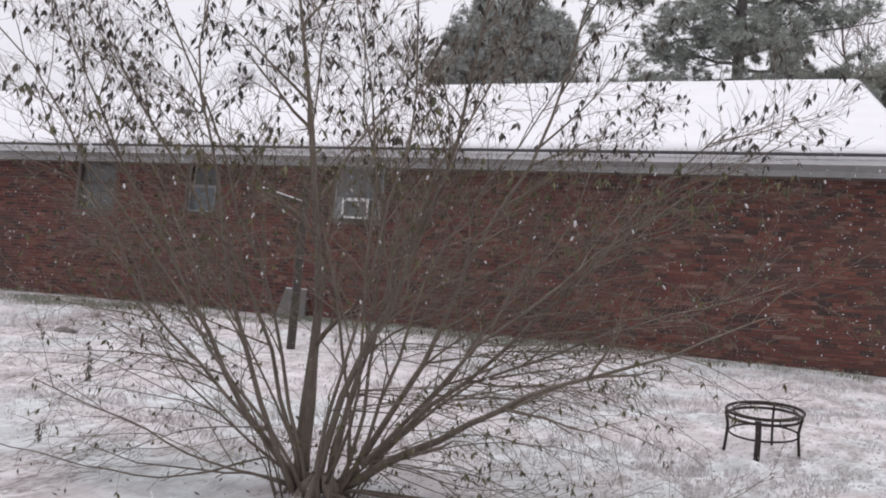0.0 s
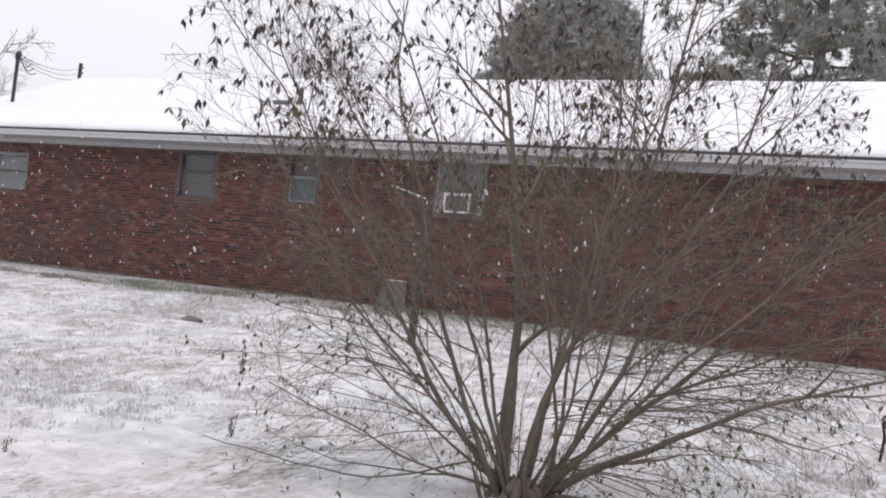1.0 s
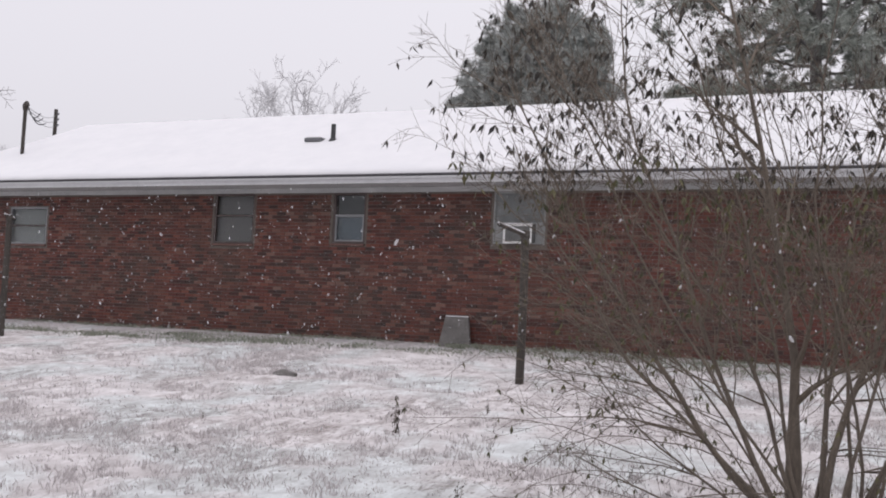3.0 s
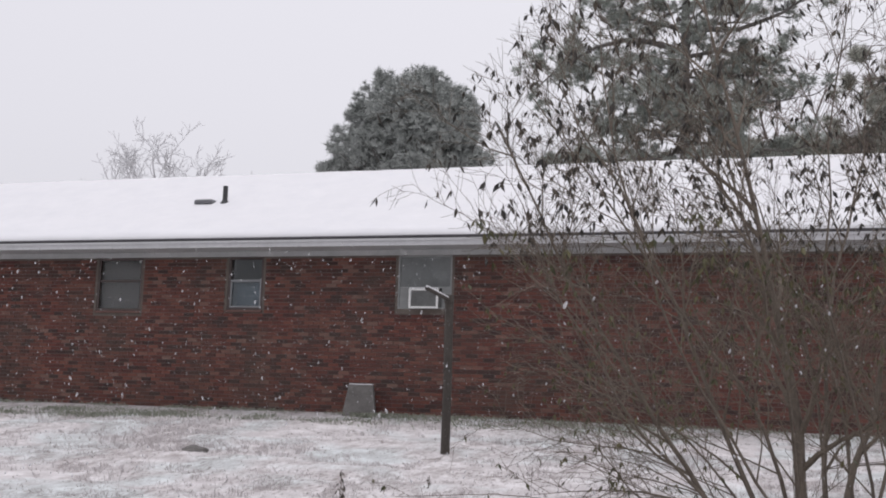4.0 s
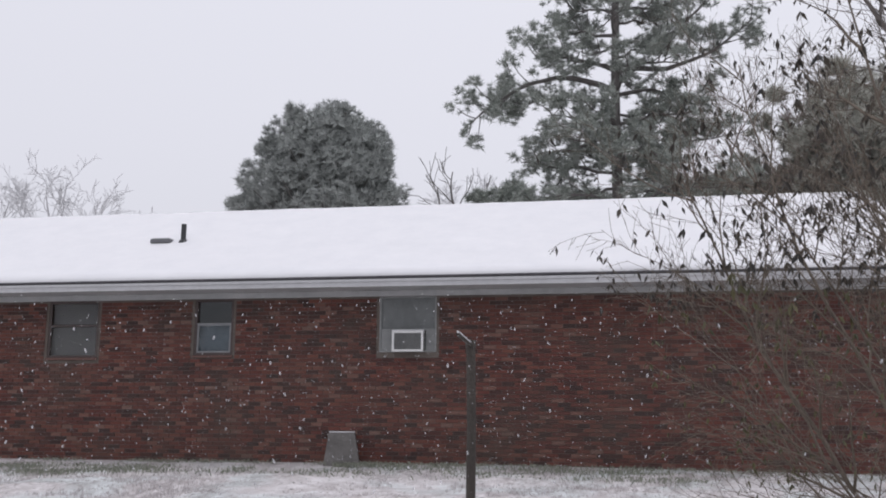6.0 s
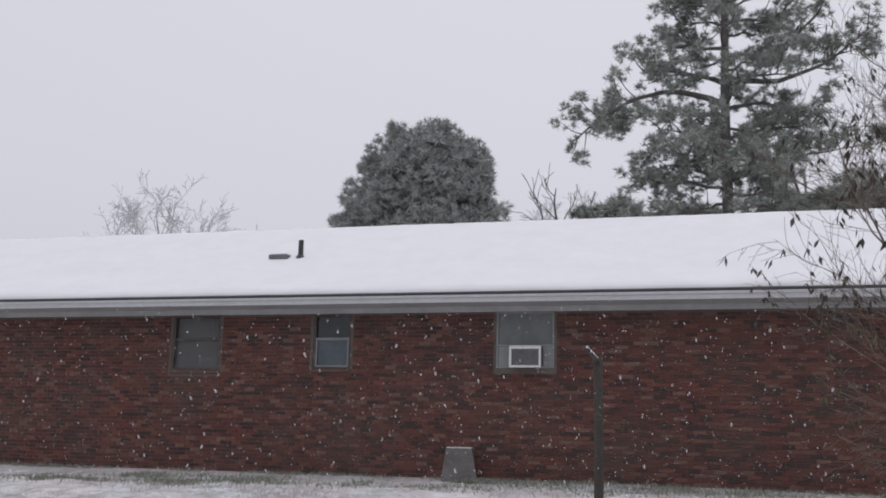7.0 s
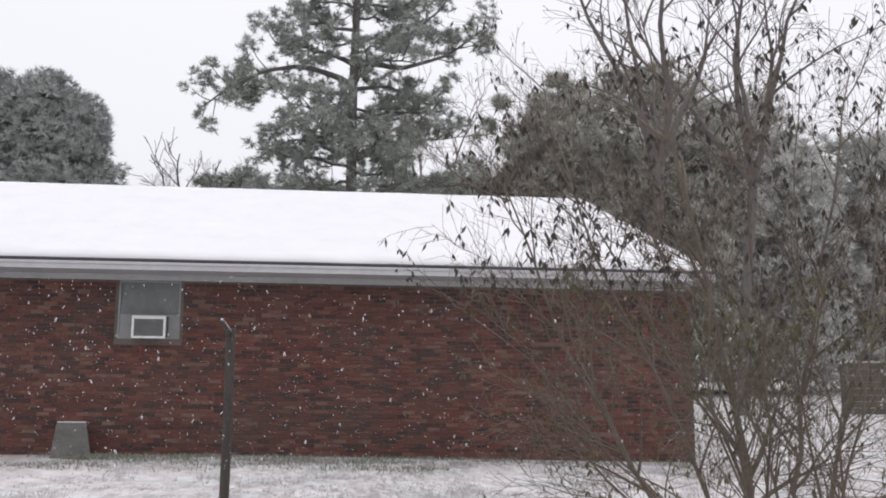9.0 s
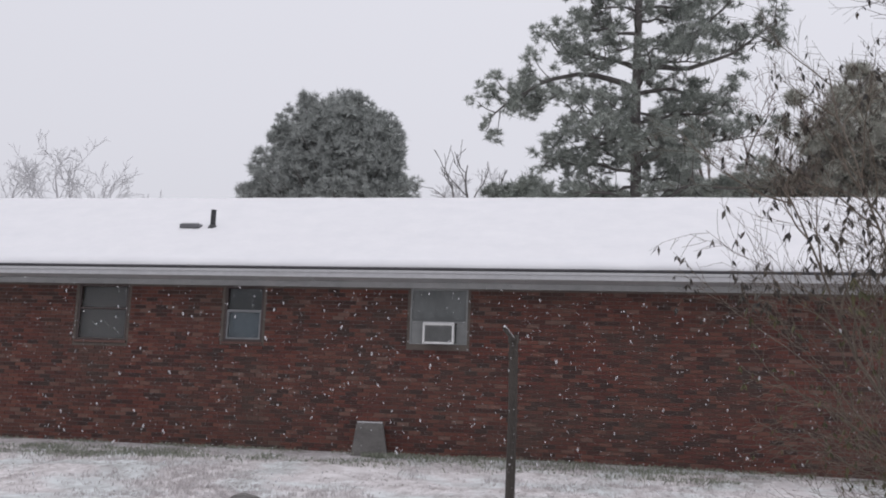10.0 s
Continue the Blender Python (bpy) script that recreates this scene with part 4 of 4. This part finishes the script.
def bare_tree(x, y, height, spread, seed, label, mat, counts=(9, 6, 4), thick=0.014, lean=0.0, start=0.3, forks=3, min_r=0.008):
    rng = random.Random(seed)
    z = ground_z(x, y)
    t = thing("bare_tree", (x, y, z), label, "tree")
    tg, tw = Geo(), Geo()
    stem = wander(rng, Vector((x, y, z - 0.2)), Vector((lean, 0, 1)), height * start, 4, 0.05, 0.02)
    tg.tube(stem, list(np.linspace(thick * height, thick * height * 0.75, 5)), 8)
    cfg = dict(count=counts, length=(height * 0.22, height * 0.11, height * 0.06), spread=0.9, bend=0.27, lift=0.06, min_r=min_r, leaves=0, leaf_odds=0,
               split_z=0, low=None)
    cfg["from"] = 0.25
    for k in range(forks):
        a = 2 * math.pi * (k + rng.uniform(-0.2, 0.2)) / forks + seed
        d = Vector((math.cos(a) * spread, math.sin(a) * spread, 1))
        pts = wander(rng, stem[-1], d, height * (1 - start) * rng.uniform(0.8, 1.05), 8, 0.20, 0.03)
        r = thick * height * 0.62
        tg.tube(pts, list(np.linspace(r, min_r * 1.3, 9)), 6)
        grow(rng, tw, None, pts, r, 0, cfg)
    part("trunk", tg, mat, t)
    part("crown", tw, mat, t)


# the two far pines carry their haze in the needle colour
pine_round(-16.1, 50.0, 19.7, 6.3, 10.9, 2, "broad round-topped pine coloured pale for haze, beyond the roof", M_NEEDLE_FAR, 240, 0.42, 34, 1.1)
pine_round(-22.9, 52.0, 13.9, 2.3, 9.0, 4, "small pine coloured pale for haze beyond the roof", M_NEEDLE_FAR, 30, 0.42, 5)
pine_tall()
# evergreens and brushy trees past the house end
pine_round(13.4, 27.0, 14.2, 4.6, 0.8, 21, "dense dark evergreen tree behind the house end", M_EVERGREEN, 170, 0.42, 14, 3.0)
pine_round(17.9, 28.0, 15.4, 5.2, 0.8, 22, "dense dark evergreen tree with a rounded top", M_EVERGREEN, 200, 0.42, 14, 3.0)
# the two rightmost evergreens use the haze-paled leaf colour
pine_round(23.0, 30.0, 14.9, 5.0, 0.8, 23, "dense evergreen tree coloured pale for snowfall haze", M_HAZE_LEAF, 150, 0.44, 12, 3.0)
pine_round(31.4, 33.0, 13.8, 5.0, 0.8, 24, "dense evergreen tree at the lot's edge, coloured pale for haze", M_HAZE_LEAF, 150, 0.46, 12, 3.0)
for i, (ex, ey, eh, ec) in enumerate(((-1.0, 26.0, 9.3, 2.6), (2.0, 28.0, 9.3, 3.0), (5.0, 27.0, 9.0, 3.0), (7.9, 28.0, 9.9, 3.2), (10.6, 29.0, 10.0, 3.0))):
    pine_round(ex, ey, eh, ec, 3.0, 25 + i, "low dense evergreen behind the roof ridge", M_EVERGREEN if i > 2 else M_NEEDLE, 90, 0.36, 12)
bare_tree(8.4, 31.0, 15.4, 0.35, 31, "slender bare reddish-brown tree with thin twigs", M_REDTWIG, (7, 5, 3), 0.010, 0, 0.45, 3, 0.014)
bare_tree(10.8, 27.0, 12.4, 0.5, 37, "slender bare reddish-brown tree with thin twigs", M_REDTWIG, (9, 6, 4), 0.009, 0, 0.5, 4, 0.013)
bare_tree(-3.8, 31.0, 11.2, 0.40, 32, "small bare crooked dark tree behind the roof", M_PINEBARK, (4, 3), 0.016, 0, 0.66, 3, 0.02)
bare_tree(13.0, 13.5, 16.6, 0.42, 33, "tall bare tree with many thin upswept limbs", M_GREYTWIG, (5, 4, 2), 0.0125, 0.02, 0.48, 5, 0.011)
bare_tree(15.4, 13.0, 16.4, 0.68, 34, "tall bare tree with spreading twiggy limbs", M_GREYTWIG, (5, 4, 2), 0.0115, 0.06, 0.46, 5, 0.011)
# farthest bare trees, their haze painted in as pale bark
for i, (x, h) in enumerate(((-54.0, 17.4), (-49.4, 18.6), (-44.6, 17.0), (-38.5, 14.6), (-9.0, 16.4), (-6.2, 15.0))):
    bare_tree(x, 70.0, h, 0.45, 40 + i, "distant bare tree coloured pale for haze", M_HAZE_TWIG, (5, 4, 3), 0.013, 0, 0.66, 3, 0.032)
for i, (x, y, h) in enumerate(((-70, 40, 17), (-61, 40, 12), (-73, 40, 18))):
    bare_tree(x, y, h, 0.5, 60 + i, "bare grey tree in a thicket past the carport", M_HAZE_TWIG if i else M_GREYTWIG, (9, 6, 4), 0.012, 0, 0.25, 4, 0.02)


def utility_pole(x, y, top):
    z = ground_z(x, y)
    p = thing("utility_pole", (x, y, z), "wooden utility pole beyond the roof", "utility pole")
    part("pole", Geo().tube([(x, y, z - 0.3), (x, y, top)], [0.12, 0.09], 10), M_POST, p)
    for k in range(3):
        part("insulator", Geo().tube([(x + 0.12, y, top - 0.25 - 0.28 * k), (x + 0.26, y - 0.06, top - 0.22 - 0.28 * k)], [0.06, 0.035], 8), M_VENT, p)
        a, b = Vector((x + 0.26, y - 0.06, top - 0.22 - 0.28 * k)), Vector((-13.08, 1.2, 5.16 - 0.06 * k))
        pts = [a.lerp(b, f / 14) + Vector((0, 0, -0.25 * math.sin(math.pi * f / 14))) for f in range(15)]
        part("wire", Geo().tube(pts, 0.009, 5), M_PIPE, p, "drooping service wire")


utility_pole(-31.8, 20.6, 9.95)


# ---- board fence past the house end ----
def fence():
    x0, x1, y = 18.6, 29.0, 13.0
    z = ground_z(20, y)
    f = thing("board_fence", ((x0 + x1) / 2, y, z), "dark weathered board fence with a line of snow on top", "fence")
    n = 5
    for i in range(n):
        x = x0 + 0.06 + (x1 - x0 - 0.12) * i / (n - 1)
        part("post", Geo().box(x - 0.06, x + 0.06, y + 0.032, y + 0.15, z - 0.4, z + 1.62, 0.01), M_BOARD, f)
    for k in range(8):
        a = z + 0.06 + k * 0.195
        part("board", Geo().box(x0, x1, y + 0.004 * (k % 2), y + 0.028 + 0.004 * (k % 2), a, a + 0.186, 0.004), M_BOARD, f)
    part("snow_strip", Geo().box(x0, x1, y - 0.01, y + 0.06, z + 1.622, z + 1.66, 0.012), M_SNOW, f, "thin line of snow")


fence()


# ---- parked vehicle beyond the carport ----
def parked_van(x, y):
    z = ground_z(x, y)
    v = thing("parked_van", (x, y, z), "blue van parked beyond the carport", "van")
    prof = [(-2.3, 0.35), (2.3, 0.35), (2.35, 0.95), (1.75, 1.08), (1.15, 1.72), (-2.2, 1.78), (-2.35, 1.0)]
    g = Geo()
    m = len(prof)
    g.add([(x + a, y + s * 0.88 * (1 if b < 1.1 else 0.86), z + b) for s in (-1, 1) for a, b in prof],
          [tuple(range(m))[::1], tuple(range(m, 2 * m))[::-1]] + [(i, i + m, (i + 1) % m + m, (i + 1) % m) for i in range(m)])
    part("body", g, M_BLUE, v)
    for a, b in ((-2.0, -1.0), (-0.9, 0.1), (0.2, 1.15)):
        part("window", Geo().box(x + a, x + b, y - 0.84, y - 0.80, z + 1.15, z + 1.6, 0.01), M_PIPE, v)
    for a in (-1.45, 1.45):
        w = part("wheel", Geo().tube([(x + a, y - 0.92, z + 0.33), (x + a, y - 0.70, z + 0.33)], 0.33, 18), M_TYRE, v)
        part("rim", Geo().tube([(x + a, y - 0.935, z + 0.33), (x + a, y - 0.915, z + 0.33)], 0.19, 14), M_VENT, w)


parked_van(-25.6, 8.6)


def wheeled_bin(x, y):
    z = ground_z(x, y)
    b = thing("wheeled_bin", (x, y, z), "dark wheeled rubbish bin standing behind the house end", "bin")
    g = Geo()
    g.add([(x + sx * w, y + sy * d, z + h) for h, w, d in ((0.05, 0.22, 0.24), (0.95, 0.29, 0.33)) for sx, sy in ((-1, -1), (1, -1), (1, 1), (-1, 1))],
          [(0, 3, 2, 1), (4, 5, 6, 7), (0, 1, 5, 4), (1, 2, 6, 5), (2, 3, 7, 6), (3, 0, 4, 7)])
    part("body", g, M_PIPE, b)
    part("lid", Geo().box(x - 0.31, x + 0.31, y - 0.36, y + 0.36, z + 0.955, z + 1.03, 0.02), M_PIPE, b)
    part("handle", Geo().tube([(x - 0.25, y + 0.40, z + 0.93), (x + 0.25, y + 0.40, z + 0.93)], 0.018, 8), M_PIPE, b)
    part("snow_strip", Geo().box(x - 0.29, x + 0.29, y - 0.34, y + 0.34, z + 1.032, z + 1.07, 0.015), M_SNOW, b, "snow on the lid")
    for sx in (-1, 1):
        part("wheel", Geo().tube([(x + sx * 0.25, y + 0.24, z + 0.12), (x + sx * 0.31, y + 0.24, z + 0.12)], 0.12, 14), M_TYRE, b)


wheeled_bin(9.85, 4.6)


# ---- dead grass and fallen leaves in the snow ----
def build_grass():
    rng = random.Random(77)
    g = Geo()
    made = 0
    while made < 27000:
        x, y = rng.uniform(-13, 11), -16.5 + 16.2 * rng.random() ** 1.15
        d = noise.noise((x * 0.3, y * 0.45, 0)) + 0.8 * noise.noise((x * 1.9, y * 1.4, 4)) + (0.15 if y < -7 and x < 5 else -0.1)
        if d < rng.uniform(-0.45, 0.75) or ((x - 4.5) / 1.9) ** 2 + ((y + 11.3) / 1.5) ** 2 < rng.uniform(0.6, 1.3):
            continue
        made += 1
        z = ground_z(x, y)
        wide = rng.uniform(0.015, 0.05)
        for _ in range(rng.randrange(5, 12)):
            h = rng.uniform(0.012, 0.046)
            a = rng.uniform(0, 6.28)
            px, py = x + rng.gauss(0, wide), y + rng.gauss(0, wide)
            dx, dy = math.cos(a) * 0.0035, math.sin(a) * 0.0035
            lx, ly = rng.gauss(0, 0.014), rng.gauss(0, 0.014)
            g.add([(px - dx, py - dy, z - 0.02), (px + dx, py + dy, z - 0.02), (px + lx * 0.5 + dx, py + ly * 0.5, z + h * 0.6), (px + lx, py + ly, z + h)], [(0, 1, 2), (0, 2, 3)])
    tagged(part("dead_grass", g, M_GRASS), "short dead grass blades poking through the snow", "grass", "", "stuff")
    turf = Geo()
    for cx, cy, rx, ry, n in ((-8.2, -2.0, 3.6, 0.45, 6500), (-4.2, -1.3, 2.2, 0.4, 3000), (0.35, -0.45, 1.2, 0.16, 1600), (4.5, -0.8, 4.5, 0.4, 3600), (-1.0, -1.6, 6.0, 0.5, 4200), (-2.0, -0.22, 11.0, 0.10, 6500)):
        for _ in range(n):
            x, y = cx + rx * rng.uniform(-1, 1), cy + ry * rng.gauss(0, 0.55)
            if noise.noise((x * 0.9, y * 2.0, 8)) < rng.uniform(-0.45, 0.35) or y > -0.1:
                continue
            z = ground_z(x, y)
            h = rng.uniform(0.03, 0.075)
            a = rng.uniform(0, 6.28)
            dx, dy = math.cos(a) * 0.005, math.sin(a) * 0.005
            lx, ly = rng.gauss(0, 0.03), rng.gauss(0, 0.03)
            turf.add([(x - dx, y - dy, z - 0.03), (x + dx, y + dy, z - 0.03), (x + lx * 0.5 + dx, y + ly * 0.5, z + h * 0.6), (x + lx, y + ly, z + h)], [(0, 1, 2), (0, 2, 3)])
    tagged(part("green_grass", turf, M_TURF), "grey-green grass left bare along the house", "grass", "", "stuff")
    lf, bits = Geo(), Geo()

    def flat_leaf(geo, x, y, size, lift):
        a = rng.uniform(0, 6.28)
        c, n = math.cos(a), math.sin(a)
        z = ground_z(x, y) + lift
        w = size * rng.uniform(0.22, 0.36)
        geo.add([(x - c * size * 0.5, y - n * size * 0.5, z), (x - n * w, y + c * w, z + size * 0.12), (x + c * size * 0.5, y + n * size * 0.5, z + size * rng.uniform(0.1, 0.5)),
                 (x + n * w, y - c * w, z + size * 0.2)], [(0, 1, 2), (0, 2, 3)])

    for _ in range(700):
        a, r = rng.uniform(0, 6.28), abs(rng.gauss(0, 1.6))
        flat_leaf(lf, 6.3 + math.cos(a) * r * 1.2, -10.4 + math.sin(a) * r, rng.uniform(0.02, 0.045), rng.uniform(0.02, 0.07))
    tagged(part("fallen_leaves", lf, M_LEAF), "dark fallen leaves scattered on snow under the shrub", "leaves", "", "stuff")
    for _ in range(2600):
        x, y = rng.uniform(-8, 11), rng.uniform(-15.5, -2.0)
        if noise.noise((x * 0.4, y * 0.6, 3)) > rng.uniform(-0.6, 0.5):
            flat_leaf(bits, x, y, rng.uniform(0.012, 0.030), rng.uniform(0.0, 0.05))
    tagged(part("leaf_litter", bits, M_WEED), "tiny dark scraps of leaf strewn over the snowy lawn", "leaves", "", "stuff")


build_grass()


# ---- falling snow ----
def build_flakes():
    rng = random.Random(123)
    g = Geo()
    made = 0
    while made < FLAKES:
        near = made % 90 == 0
        y = rng.uniform(-14.6, -12.5) if near else -12.5 + 11.3 * rng.random()
        x = rng.uniform(-6 - 0.55 * (y + 17), 10 + 0.55 * (y + 17))
        z = rng.uniform(max(ground_z(x, y) + 0.3, -0.25 * (y + 17)), 0.45 + 0.15 * (y + 17))
        made += 1
        r = 0.0019 + 0.0045 * rng.random() ** 5
        if near:
            r = rng.uniform(0.003, 0.006)
        vs, fs = [], []
        tilt = rng.uniform(-0.5, 0.5)
        for lat, k in ((-0.85, 0.5), (0.0, 1.0), (0.85, 0.5)):
            for i in range(6):
                a = math.pi * i / 3
                q = r * k * rng.uniform(0.8, 1.2)
                h = r * lat * 1.9
                vs.append((x + q * math.cos(a) + h * tilt, y + q * math.sin(a), z + h))
        for b in (0, 6):
            fs += [(b + i, b + (i + 1) % 6, b + 6 + (i + 1) % 6, b + 6 + i) for i in range(6)]
        fs += [(5, 4, 3, 2, 1, 0), (12, 13, 14, 15, 16, 17)]
        g.add(vs, fs)
    tagged(part("falling_snow", g, M_FLAKE, None, "", True), "small white snowflakes hanging in the air", "snowflakes", "", "stuff")


build_flakes()


# ---- the bricks of the front wall ----
def build_bricks():
    rng = random.Random(9)
    course, length, joint = 0.0677, 0.194, 0.010
    rest = Geo()
    single = Geo().box(-length / 2, length / 2, 0.0, 0.10, -0.0285, 0.0285, 0.0)
    me = single.mesh("brick", M_BRICK1)
    made = 0
    k = 0
    z = -0.34
    while z + 0.057 < 2.80:
        za, zb = z, z + 0.057
        blocks = [(o[0] - 0.045, o[1] + 0.045) for o in OPENINGS if o[2] - 0.05 < zb and o[3] > za]
        free, lo = [], WX0
        for a, b in sorted(blocks):
            free.append((lo, a - 0.004))
            lo = b + 0.004
        free.append((lo, WX1))
        start = WX0 + (0.5 * (length + joint) if k % 2 else 0.0) - (length + joint)
        x = start
        while x < WX1:
            for a, b in free:
                xa, xb = max(x, a), min(x + length, b)
                if xb - xa < 0.03:
                    continue
                dy = rng.uniform(-0.003, 0.003)
                if made < 300 and 0.9 < xa and xb < 2.95 and 0.55 < za < 2.75 and xb - xa > length - 0.001:
                    ob = new("brick", me)
                    ob.parent = front_wall
                    ob.matrix_parent_inverse = Matrix.Translation(-front_wall.matrix_basis.translation - house.location) @ Matrix.Translation(house.location)
                    ob.location = ((xa + xb) / 2, dy, (za + zb) / 2)
                    made += 1
                else:
                    rest.box(xa, xb, dy, 0.02, za, zb)
            x += length + joint
        z += course
        k += 1
    ob = part("brickwork", rest, M_BRICKS, front_wall, "courses of dark red brick")
    ob.matrix_parent_inverse = Matrix.Identity(4)
    tagged(ob, kind="stuff")


build_bricks()
